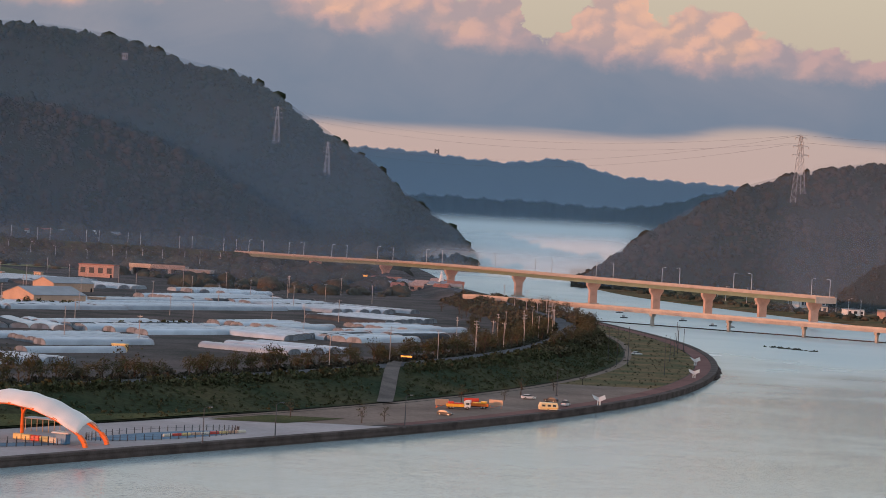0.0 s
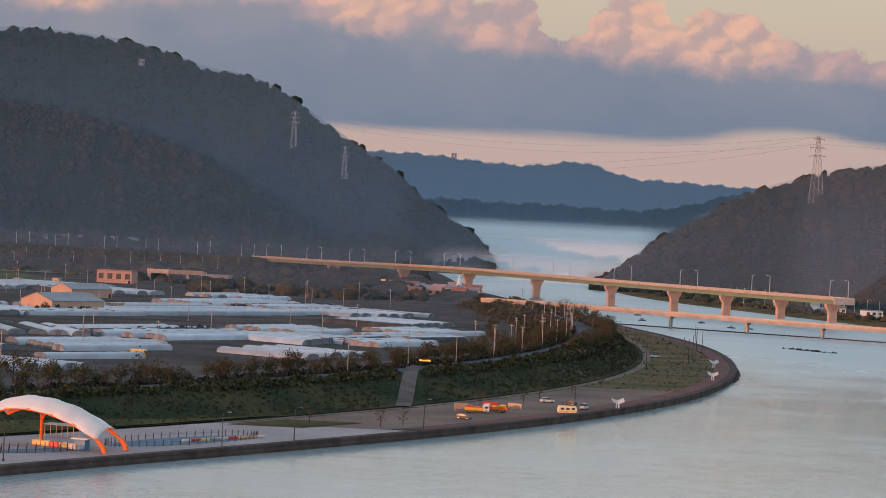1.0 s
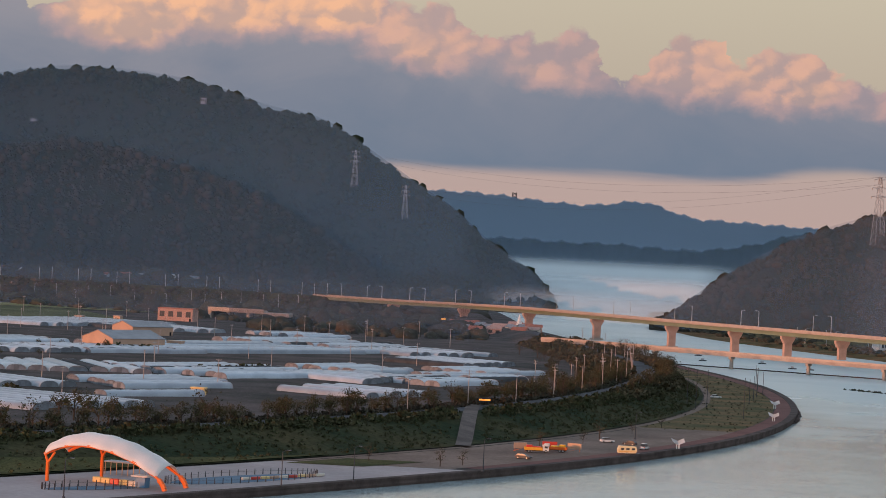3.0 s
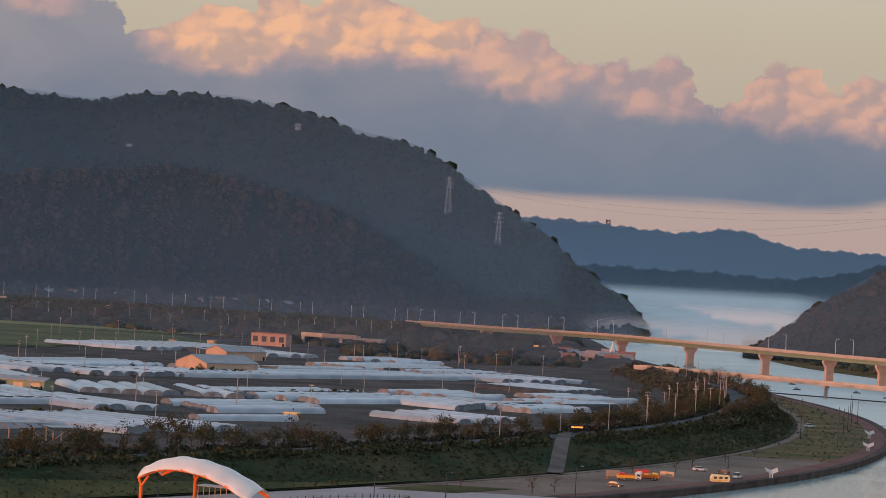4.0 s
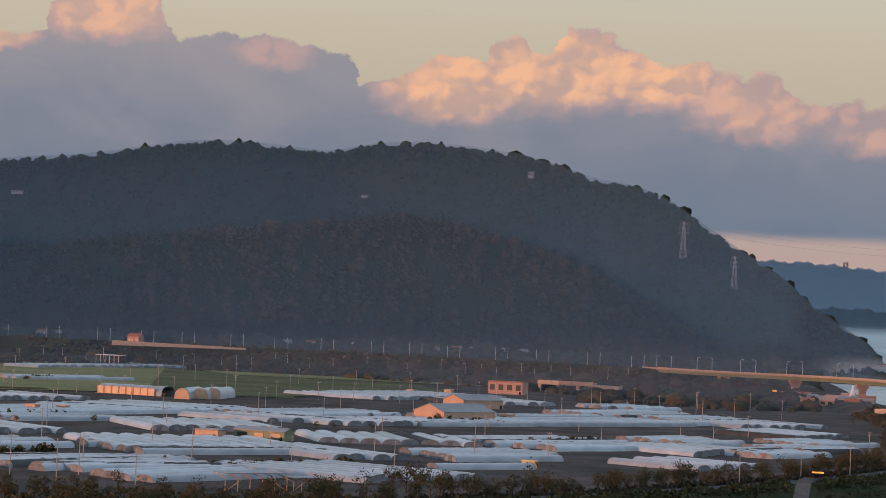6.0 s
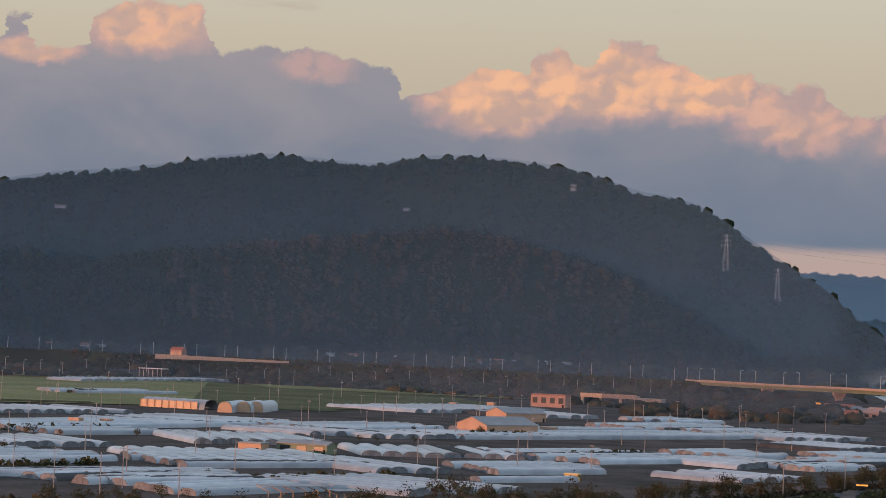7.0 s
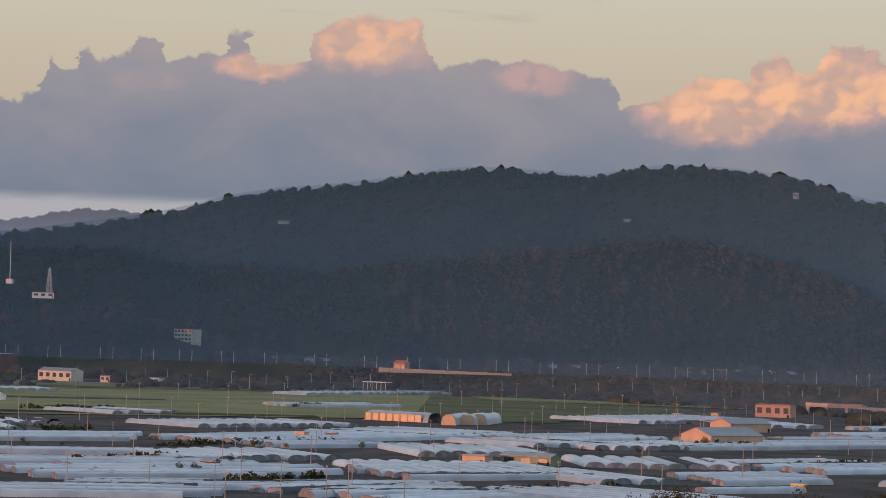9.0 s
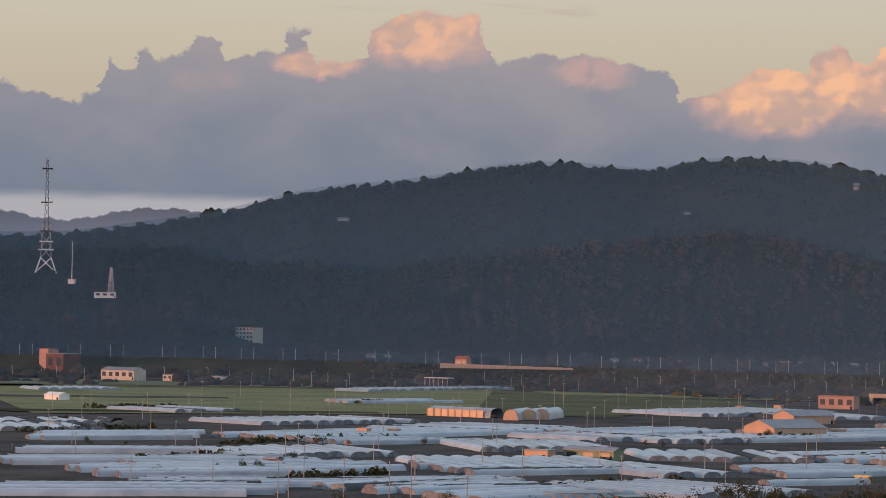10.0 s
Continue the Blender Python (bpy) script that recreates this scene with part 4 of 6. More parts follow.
main, front, east = HILLS["hill_main"][0], HILLS["hill_front"][0], HILLS["hill_east"][0]
tops = []
for a, e, high, hill, lab in ((-3.88, 1.27, 0.89, main, "pale steel lattice power pylon on the wooded ridge"), (-2.715, 0.61, 0.82, main, "grey steel lattice power pylon on the wooded slope"),
                              (7.87, 0.556, 1.59, east, "tall steel lattice power pylon on the far hill")):
    r = hill.at_elevation(a, e)
    tops.append(pylon(a, r, hill.z(a, r) - 0.5, r * math.tan(radians(high)), 20, lab))
M_WIRE = material("power_cable", (0.10, 0.10, 0.11), 0.6, vary=0.1, size=5, fine=0.05)
for k, (p, q) in enumerate(((tops[2], tops[1]), (tops[2], tops[0]), (tops[2], tops[2] + Vector((420, -160, 12))))):
    for drop in (3.0, 10.0):
        pts = np.array([list(p.lerp(q, u) - Vector((0, 0, drop + 90 * u * (1 - u) * (0.4 if k == 2 else 1)))) for u in np.linspace(0, 1, 24)])
        ring = np.array([(0.06 * math.cos(w), 0.0, 0.06 * math.sin(w)) for w in np.linspace(0, 2 * math.pi, 5)])
        tube = pts[:, None, :] + ring[None, :, :]
        line = sheet("power_line", tube[:, :, 0], tube[:, :, 1], tube[:, :, 2], M_WIRE)
        tagged(new("power_line", line), "thin dark power cable strung between pylons", "cable", "power lines")


def radio_mast():
    a, e = -25.45, 0.86
    r = front.at_elevation(a, e)
    z = front.z(a, r)
    x, y = polar(a, r)
    hgt = r * math.tan(radians(2.58))
    t = empty("radio_mast", pose(x, y, z - 1, 0, 0, 25), "tall white and dark lattice radio mast on the hill", "radio mast")
    part("base", lattice(bmesh.new(), 26, 13, 0, hgt * 0.13, 1, 0.7), M_WHITE, t)
    part("lower_mast", lattice(bmesh.new(), 13, 10, hgt * 0.13, hgt * 0.42, 3, 0.4), M_STEEL, t)
    part("upper_mast", lattice(bmesh.new(), 5, 2.4, hgt * 0.42, hgt * 0.98, 8, 0.24), M_DARKSTEEL, t)
    for f, w, m in ((0.20, 9.5, M_WHITE), (0.27, 8.5, M_WHITE), (0.36, 8.5, M_DARKSTEEL), (0.61, 7.5, M_STEEL), (0.90, 6.5, M_DARKSTEEL)):
        part("platform", boxes((-w, w, -w, w, hgt * f - 0.6, hgt * f + 0.8), bevel=0.2), m, t)
    for k in range(6):
        q = k * math.pi / 3
        part("antenna", rods(((4.5 * math.cos(q), 4.5 * math.sin(q), hgt * 0.36), (4.5 * math.cos(q), 4.5 * math.sin(q), hgt * 0.44), 0.6, 0.6)), M_DARKSTEEL, t)
    part("tip", rods(((0, 0, hgt * 0.97), (0, 0, hgt), 0.5, 0.2)), M_DARKSTEEL, t)
    # whip mast with its hut
    a, e = -24.87, 0.62
    r = front.at_elevation(a, e)
    x, y = polar(a, r)
    w = empty("whip_mast", pose(x, y, front.z(a, r) - 0.5), "slim white mast beside a small hut on the hill", "mast")
    part("pole", rods(((0, 0, 0), (0, 0, r * math.tan(radians(0.95))), 0.55, 0.3)), M_WHITE, w)
    hut = part("hut", boxes((-4, 4, -3, 3, 0, 5.5), bevel=0.2), M_WHITE, w)
    part("roof", boxes((-4.4, 4.4, -3.4, 3.4, 5.5, 6.0)), M_STEEL, hut)


radio_mast()


# ---------------------------------------------------------------- greenhouses
M_FILM = material("greenhouse_film", (0.36, 0.41, 0.465), 0.36, size=9, other=(0.25, 0.29, 0.335), fine=0.08, bump=0.05, piece=0.25)
M_SHADE = material("shade_net", (0.07, 0.075, 0.08), 0.8, vary=0.25, size=6, fine=0.12, piece=0.2)
# the cover's film with shade painted in, for ends turned from the sun
M_ENDSHADED = material("shaded_end_film", (0.16, 0.18, 0.21), 0.5, vary=0.3, size=4, fine=0.1, piece=0.25)
M_HOOP = material("hoop_steel", (0.26, 0.27, 0.28), 0.4, vary=0.1, size=2, fine=0.05, metal=0.5)


def tunnel_meshes(length, width, height, seed):
    """Film cover with slack between the hoops, a flat end wall with its frame, and a door."""
    rng = random.Random(seed)
    seg, steps = 8, max(6, int(length / 6))
    rows = steps * 2 + 1
    xs, ys2, zs = (np.zeros((rows, seg + 1)) for _ in range(3))
    for i in range(rows):
        slack = 0.12 * rng.uniform(0.5, 1.5) if i % 2 else 0.0
        for j in range(seg + 1):
            q = math.pi * j / seg
            k = abs(math.cos(q)) ** 0.75 * (1 if math.cos(q) > 0 else -1)
            xs[i, j] = length * i / (rows - 1)
            ys2[i, j] = -k * (width / 2 - slack)
            zs[i, j] = (height - slack) * math.sin(q) ** 0.75 if 0 < j < seg else 0.0
    cover = sheet("cover", xs, ys2, zs, M_FILM)
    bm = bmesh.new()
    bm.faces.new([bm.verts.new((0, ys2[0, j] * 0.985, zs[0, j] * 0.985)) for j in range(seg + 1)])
    end = mesh_of(bm, "end_wall", M_ENDSHADED)
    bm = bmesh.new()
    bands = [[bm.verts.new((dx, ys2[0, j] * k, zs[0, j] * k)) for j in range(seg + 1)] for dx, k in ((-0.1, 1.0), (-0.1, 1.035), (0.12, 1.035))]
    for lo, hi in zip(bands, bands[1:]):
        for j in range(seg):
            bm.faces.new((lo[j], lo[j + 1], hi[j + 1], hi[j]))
    return cover, end, mesh_of(bm, "hoop", M_HOOP), mesh_of(boxes((-0.09, 0.09, -1.1, 1.1, 0.0, 2.3)), "door", M_ENDSHADED)


WIDE = 8.2
TUNNELS = {n: tunnel_meshes(n, WIDE, 2.7, n) for n in (36, 44, 52, 60, 70, 80, 95, 110, 130, 160, 200)}

SHADED = {}
for n, meshes in TUNNELS.items():
    SHADED[n] = meshes[0].copy()
    SHADED[n].materials.clear()
    SHADED[n].materials.append(M_SHADE)


def tunnel(x, y, z, yaw, length):
    n = min(TUNNELS, key=lambda k: abs(k - length))
    cover, end, hoop, door = TUNNELS[n]
    netted = (int(x * 7) + int(y * 3)) % 17 == 0
    t = empty("greenhouse", pose(x, y, z, 0, 0, yaw), "tunnel greenhouse under a dark shade net" if netted else "long white plastic film tunnel greenhouse in the field", "greenhouse", "tunnel greenhouses")
    part("cover", SHADED[n] if netted else cover, None, t)
    for at_x in (0.0, n):
        e = part("end_wall", end, None, t)
        e.location = (at_x + (0.03 if at_x == 0 else -0.03), 0, 0)
        part("hoop", hoop, None, e)
        if at_x == 0:
            part("door", door, None, e)
    return t


# near edge of each block of tunnels (two ends), and the tunnels' length
BLOCKS_RIVER = [(-216, 778, -184, 834, 95), (-158, 818, -124, 866, 70), (-254, 914, -204, 960, 80), (-192, 930, -166, 952, 70), (-218, 1038, -154, 1066, 60), (-300, 1072, -248, 1112, 70),
                (-278, 1178, -240, 1234, 60), (-344, 1228, -316, 1312, 70), (-288, 1236, -240, 1314, 60), (-288, 1534, -218, 1660, 70), (-230, 1526, -180, 1570, 50), (-174, 1270, -78, 1372, 95)]
BLOCKS_BEND = [(-142, 1080, -122, 1110, 44), (-128, 1058, -80, 1114, 80), (-70, 1152, -44, 1188, 60), (-68, 1074, -32, 1112, 52), (-36, 1084, -10, 1122, 44), (-18, 1138, 10, 1168, 44), (-58, 970, -30, 1006, 44),
               (-56, 1364, -14, 1416, 60), (-20, 1190, 8, 1225, 44), (-132, 1544, -106, 1578, 52), (-86, 1400, -44, 1444, 70), (-30, 1264, 2, 1310, 52), (-132, 1416, -84, 1486, 70)]
BLOCKS_WEST = [(-330, 770, -290, 792, 70), (-254, 810, -208, 844, 70), (-350, 850, -292, 916, 80), (-266, 918, -202, 970, 80), (-370, 962, -318, 1018, 60), (-404, 1112, -308, 1294, 70), (-474, 1260, -414, 1346, 60),
               (-372, 1096, -332, 1142, 36), (-306, 1085, -248, 1110, 52), (-612, 1856, -538, 2016, 36), (-540, 1606, -488, 1666, 44), (-574, 1386, -550, 1426, 60), (-820, 1716, -770, 1768, 44)]
BLOCKS_EDGE = [(-558, 1126, -514, 1154, 52), (-592, 1194, -536, 1228, 44), (-474, 958, -396, 1000, -4), (-436, 882, -344, 940, -5), (-368, 834, -308, 882, 70), (-366, 738, -284, 778, -5), (-150, 905, -118, 936, -1), (-330, 800, -262, 842, -3),
               (-244, 1190, -188, 1252, 44), (-212, 1226, -160, 1275, 60), (-150, 960, -110, 1000, 60), (-500, 1060, -440, 1110, 70)]
rng = random.Random(21)
placed = []
for x0, y0, x1, y1, length in BLOCKS_RIVER + BLOCKS_BEND + BLOCKS_WEST + BLOCKS_EDGE:
    run = Vector((x1 - x0, y1 - y0, 0))
    if length > 0 and (int(x0 * 3 + y1) % 4) and run.length > 30:
        length = -max(2, round(length / 9.4))
    if length < 0:      # rows laid along the block's near edge
        yaw = math.degrees(math.atan2(run.y, run.x))
        back, shift = Vector((-run.y, run.x, 0)).normalized(), 0.0
        for k in range(-length):
            shift = 0.5 * shift + rng.uniform(-7, 7)
            p = Vector((x0, y0, 0)) + back * (k * 8.45) + run.normalized() * shift
            if rng.random() > 0.05:
                placed.append((p.x, p.y, yaw + rng.uniform(-0.4, 0.4), run.length * rng.uniform(0.86, 1.08)))
        continue
    n = max(2, round(run.length / 8.4))
    yaw = math.degrees(math.atan2(run.y, run.x)) + 90 + rng.uniform(-6, 8)
    back = Vector((math.cos(radians(yaw)), math.sin(radians(yaw)), 0))
    step = 0.0
    for k in range(n):
        step = 0.6 * step + rng.uniform(-4.0, 5.0)
        if rng.random() < 0.06:
            continue
        p = Vector((x0, y0, 0)) + run * ((k + 0.5) / n) + back * step
        placed.append((p.x, p.y, yaw + rng.uniform(-0.6, 0.6), length))
placed.sort(key=lambda g: math.hypot(g[0], g[1]))
for x, y, yaw, length in placed[:300]:
    tunnel(x, y, 2.85, yaw, length)
joined = bmesh.new()
for x, y, yaw, length in placed[300:]:
    n = min(TUNNELS, key=lambda k: abs(k - length))
    for me, shift in ((TUNNELS[n][0], 0.0), (TUNNELS[n][1], 0.03), (TUNNELS[n][1], n - 0.03)):
        seen = len(joined.verts)
        joined.from_mesh(me)
        joined.verts.ensure_lookup_table()
        bmesh.ops.transform(joined, matrix=pose(x, y, 2.85, 0, 0, yaw) @ pose(shift, 0, 0), verts=joined.verts[seen:])
tagged(new("greenhouse_rows", mesh_of(joined, "greenhouse_rows", M_FILM, True)), "rows of white film greenhouses far across the plain", "greenhouses", kind="stuff")

# flat fields
for name, mat, quad, label in (("paddy_field", M_PADDY, ((-640, 1330), (-420, 1480), (-560, 2040), (-1050, 2000)), "bright green and yellowing rice field"),
                               ("crop_strip", M_BANK, ((-660, 1345), (-470, 1455), (-480, 1475), (-690, 1370)), "dark strip of low crops by the rice field"),
                               ("crop_strip", M_SOIL, ((-800, 1560), (-640, 1640), (-650, 1662), (-830, 1590)), "bare brown strip across the rice field"),
                               ("crop_strip", M_DRYGRASS, ((-900, 1800), (-560, 1960), (-570, 1985), (-930, 1840)), "dry stubble strip across the rice field"),
                               ("crop_strip", M_BANK, ((-980, 1760), (-860, 1800), (-880, 1850), (-1030, 1810)), "dark crop plot beside the rice field"),
                               ("crop_strip", M_DRYGRASS, ((-1040, 2040), (-620, 2110), (-640, 2150), (-1080, 2090)), "pale dry grass strip at the field edge"),
                               ("grass_field", M_PASTURE, ((-350, 1500), (-255, 1690), (-330, 1880), (-470, 1890)), "dull grass field between greenhouses"),
                               ("grass_field", M_PASTURE, ((-440, 1468), (-330, 1496), (-450, 1900), (-600, 2036)), "dull grass strip beside the rice field"),
                               ("grass_field", M_PADDY, ((-470, 1900), (-250, 1890), (-240, 1930), (-520, 1990)), "narrow green field before the highway")):
    q = np.array(quad, float)
    u, v = np.meshgrid(np.linspace(0, 1, 20), np.linspace(0, 1, 20), indexing="ij")
    bil = [(1 - u) * (1 - v) * q[0, c] + u * (1 - v) * q[1, c] + u * v * q[2, c] + (1 - u) * v * q[3, c] for c in (0, 1)]
    tagged(new(name, sheet(name, bil[0], bil[1], np.full_like(bil[0], 3.72 if name == "crop_strip" else 3.48 if "strip" in label else 3.55), mat)), label, "field", kind="structure")


# ---------------------------------------------------------------- buildings
M_PEACH = material("peach_cladding", (0.50, 0.32, 0.22), 0.6, vary=0.08, size=6, fine=0.06)
M_BRICK = material("red_brick_wall", (0.16, 0.095, 0.082), 0.85, vary=0.15, size=6, fine=0.2)
M_ROOFGREY = material("grey_sheet_roof", (0.22, 0.23, 0.25), 0.5, vary=0.12, size=6, fine=0.08)
M_ROOFRED = material("red_tile_roof", (0.36, 0.12, 0.07), 0.7, vary=0.15, size=4, fine=0.12)
M_GREENWALL = material("green_sheet_wall", (0.16, 0.20, 0.13), 0.6, vary=0.12, size=4, fine=0.08)
M_DARK = material("dark_opening", (0.02, 0.02, 0.022), 0.8, vary=0.2, size=2, fine=0.1)
M_CREAM = material("cream_wall", (0.62, 0.56, 0.47), 0.7, vary=0.1, size=6, fine=0.06)
M_YELLOW = material("yellow_panel", (0.72, 0.52, 0.22), 0.6, vary=0.1, size=2, fine=0.06)
M_TIMBER = material("timber_frame", (0.46, 0.27, 0.15), 0.7, vary=0.15, size=1.5, fine=0.15)
M_PINE = material("pink_wall", (0.42, 0.26, 0.215), 0.7, vary=0.1, size=5, fine=0.08)
M_GLASSDARK = material("window_glass", (0.03, 0.035, 0.04), 0.3, vary=0.1, size=2, fine=0.05)


def gable_roof(w, d, z, rise, over=0.4, thick=0.2):
    bm = bmesh.new()
    for sgn in (-1, 1):
        a = [(-w / 2 - over, 0, z + rise), (w / 2 + over, 0, z + rise), (w / 2 + over, sgn * (d / 2 + over), z - over * rise / (d / 2)), (-w / 2 - over, sgn * (d / 2 + over), z - over * rise / (d / 2))]
        lo = [bm.verts.new(p) for p in a]
        hi = [bm.verts.new((p[0], p[1], p[2] + thick)) for p in a]
        bm.faces.new(lo)
        bm.faces.new(hi[::-1])
        for i in range(4):
            bm.faces.new((lo[i], lo[(i + 1) % 4], hi[(i + 1) % 4], hi[i]))
    bmesh.ops.recalc_face_normals(bm, faces=bm.faces)
    return bm


def house(x, y, z, yaw, w, d, h, wall, roof, label, category="house", rise=0.0, windows=0, floors=1, name="house", group=""):
    """A building with walls, a gabled or flat roof, windows and a door; its front looks along -y before turning."""
    t = empty(name, pose(x, y, z, 0, 0, yaw), label, category, group)
    bm = boxes((-w / 2, w / 2, -d / 2, d / 2, -1.0, h))
    if rise:
        for sgn in (-1, 1):
            bm.faces.new([bm.verts.new(p) for p in ((sgn * w / 2, -d / 2, h), (sgn * w / 2, d / 2, h), (sgn * w / 2, 0, h + rise))])
    part("wall", bm, wall, t)
    if rise:
        part("roof", gable_roof(w, d, h, rise), roof, t)
    else:
        part("roof", boxes((-w / 2 - 0.3, w / 2 + 0.3, -d / 2 - 0.3, d / 2 + 0.3, h, h + 0.5), bevel=0.08), roof, t)
    for f in range(floors):
        for k in range(windows):
            cx = -w / 2 + w * (k + 0.5) / windows
            cz = (f + 0.55) * h / floors
            win = part("window", boxes((cx - w * 0.28 / windows, cx + w * 0.28 / windows, -d / 2 - 0.12, -d / 2 + 0.1, cz - 0.2 * h / floors, cz + 0.24 * h / floors)), M_GLASSDARK, t)
            part("sill", boxes((cx - w * 0.32 / windows, cx + w * 0.32 / windows, -d / 2 - 0.3, -d / 2 - 0.005, cz - 0.26 * h / floors, cz - 0.2 * h / floors - 0.01)), wall, win)
    part("door", boxes((w / 2 - 2.4, w / 2 - 1.0, -d / 2 - 0.08, -d / 2 + 0.1, 0.0, 2.2)), M_DARK, t)
    return t


def hull_net(w, dd, h):
    """A sagging net over a row of posts."""
    bm = bmesh.new()
    n, m = 12, 4
    grid = [[bm.verts.new((-w / 2 + w * i / n, -dd / 2 + dd * j / m, h - 0.5 * abs(math.sin(i * math.pi / 2.4)) - (1.4 if j in (0, m) else 0))) for j in range(m + 1)] for i in range(n + 1)]
    for i in range(n):
        for j in range(m):
            bm.faces.new((grid[i][j], grid[i + 1][j], grid[i + 1][j + 1], grid[i][j + 1]))
    return bm


# barns among the greenhouses: gable walls look to the evening sun
house(-203, 1302, 3, 48, 34, 25, 5.2, M_PEACH, M_ROOFGREY, "peach-walled farm shed with a grey roof", "shed", rise=3.8, name="farm_shed")
house(-220, 1480, 3, 48, 30, 19, 5.0, M_PEACH, M_ROOFGREY, "smaller peach-walled farm shed", "shed", rise=3.0, name="farm_shed")
house(-118, 942, 2.9, -10, 5.2, 3.0, 2.7, M_YELLOW, M_YELLOW, "small yellow site hut in the field", "hut", name="hut", windows=1)
house(-264, 1034, 2.9, -15, 11, 7, 3.8, M_PEACH, M_ROOFGREY, "brownish field store with a flat roof", "shed", name="field_store")
house(-243, 1042, 2.9, -15, 24, 9, 4.3, M_GREENWALL, M_ROOFGREY, "green sheet-metal packing shed with long windows", "shed", windows=3, rise=1.2, name="packing_shed")
house(-236, 1748, 3, -10, 25, 12, 8.6, M_PINE, M_ROOFRED, "red-brown concrete pump house", "building", windows=4, name="pump_house")
house(-1020, 2185, 5, -28, 27, 20, 17, M_BRICK, M_ROOFGREY, "dark red brick storehouse", "building", windows=2, name="storehouse")
house(-1040, 2196, 5, -28, 14, 12, 21, M_PINE, M_ROOFRED, "pink tower of the brick storehouse", "building", name="storehouse_tower")
house(-889, 2026, 4, -24, 42, 14, 8.0, M_CREAM, M_ROOFGREY, "cream barn with a pale sheet roof", "barn", rise=2.5, windows=5, name="barn")
house(-846, 2030, 4, -24, 12, 9, 4.5, M_CREAM, M_ROOFGREY, "low cream annex beside the barn", "barn", name="annex", windows=2)
house(-932, 2360, 8, -22, 17, 10, 5.5, M_YELLOW, M_ROOFRED, "yellow farmhouse with a red roof", "house", rise=3.0, windows=3)
house(-815, 2062, 4, -22, 14, 8, 3.4, M_WHITE, M_ROOFGREY, "low white store by the rice field", "store", name="store", windows=2)
house(-723, 1540, 3, -25, 15, 9, 3.6, M_WHITE, M_WHITE, "small white vaulted store", "store", rise=1.8, name="store")
house(-934.7, 2447.6, 32.0, -26, 26, 14, 16, M_CREAM, M_ROOFRED, "cream four-storey house with a red parapet roof", "building", windows=5, floors=4, name="apartment_house")
house(*polar(-16.08, 2480), 8.5, -16, 13, 9, 13.0, M_PINE, M_ROOFRED, "tall narrow house with a red roof beside the highway", "house", rise=2.6, windows=3)

SMALL = [(-393, 1189, 6, 4, 3.4, 0), (-381, 1200, 5, 4, 3.0, 0), (-556, 1180, 6, 5, 2.8, 1), (-345, 932, 6, 5, 3.0, 2), (-268, 1690, 5, 4, 3.2, 0), (-290, 1668, 5, 4, 2.8, 0), (-610, 1140, 7, 5, 2.6, 1), (-180, 1330, 8, 5, 3.4, 0)]
for x, y, w, dd, h, k in SMALL:
    house(x, y, 2.95, -18, w, dd, h, (M_PEACH, M_CREAM, M_BRICK)[k], (M_PEACH, M_ROOFGREY, M_ROOFGREY)[k], ("sunlit peach field hut", "cream field hut with a grey roof", "reddish field hut with a grey roof")[k], "hut", name="field_hut", windows=1, rise=0.8 if k else 0.0, group="field huts")
t = empty("net_shelter", pose(-552, 1232, 2.95, 0, 0, -24), "black netting shelter sagging over posts", "shelter")
part("net", hull_net(24, 9, 3.6), M_SHADE, t)
for k in range(5):
    part("post", rods(((-10 + 5 * k, -4.2, 0), (-10 + 5 * k, -4.2, 3.2), 0.09, 0.09)), M_STEEL, t)

# overpass wall lit by the sun
for a0, a1, r, z0, z1 in ((-16.6, -13.45, 2385, 11.5, 18.5),):
    t = empty("overpass", Matrix(), "pale concrete overpass wall along the highway", "overpass")
    aa = np.arange(a0, a1 + 0.01, 0.25)
    for i, a in enumerate(aa[:-1]):
        p, q = Vector((*polar(a, r), 0)), Vector((*polar(a + 0.246, r), 0))
        m = Matrix.Translation((p + q) / 2) @ Matrix.Rotation(math.atan2(q.y - p.y, q.x - p.x), 4, "Z")
        w = (q - p).length
        top = z1 - 0.22 * i
        panel = part("wall_panel", boxes((-w / 2, w / 2, -0.6, 0.6, z0 + 2.6, top), bevel=0.06), M_CONC, t)
        panel.matrix_basis = m

# farm underpass with a wide deck
t = empty("underpass", pose(-206, 1850, 3, 0, 0, -8), "sunlit concrete farm underpass with a dark opening", "underpass")
part("deck", boxes((-21, 21, -6, 6, 5.2, 7.4), bevel=0.15), M_CONC, t)
for x in (-19.5, -6.0, 9.0, 19.5):
    part("pier", boxes((x - 1.2, x + 1.2, -5, 5, -1, 5.196), bevel=0.1), M_CONC, t)
part("parapet", boxes((-21, 21, -6.3, -6.004, 6.4, 8.4)), M_RAIL, t)
part("ramp", boxes((21.004, 40, -6, 6, 3.5, 6.2), bevel=0.3), M_CONC, t)

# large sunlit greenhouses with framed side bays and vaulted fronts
# low sun put into the colour: film turned peach on bays and fronts
M_SUNLITFILM = material("sunlit_film_panel", (0.52, 0.35, 0.24), 0.45, vary=0.1, size=4, fine=0.06)
t = empty("bay_greenhouse", pose(-419, 1444, 2.9, 0, 0, -20), "large film greenhouse with framed sunlit bays", "greenhouse")
part("cover", tunnel_meshes(46, 14, 6.0, 3)[0], None, t).matrix_basis = pose(-23, 7.5, 0)
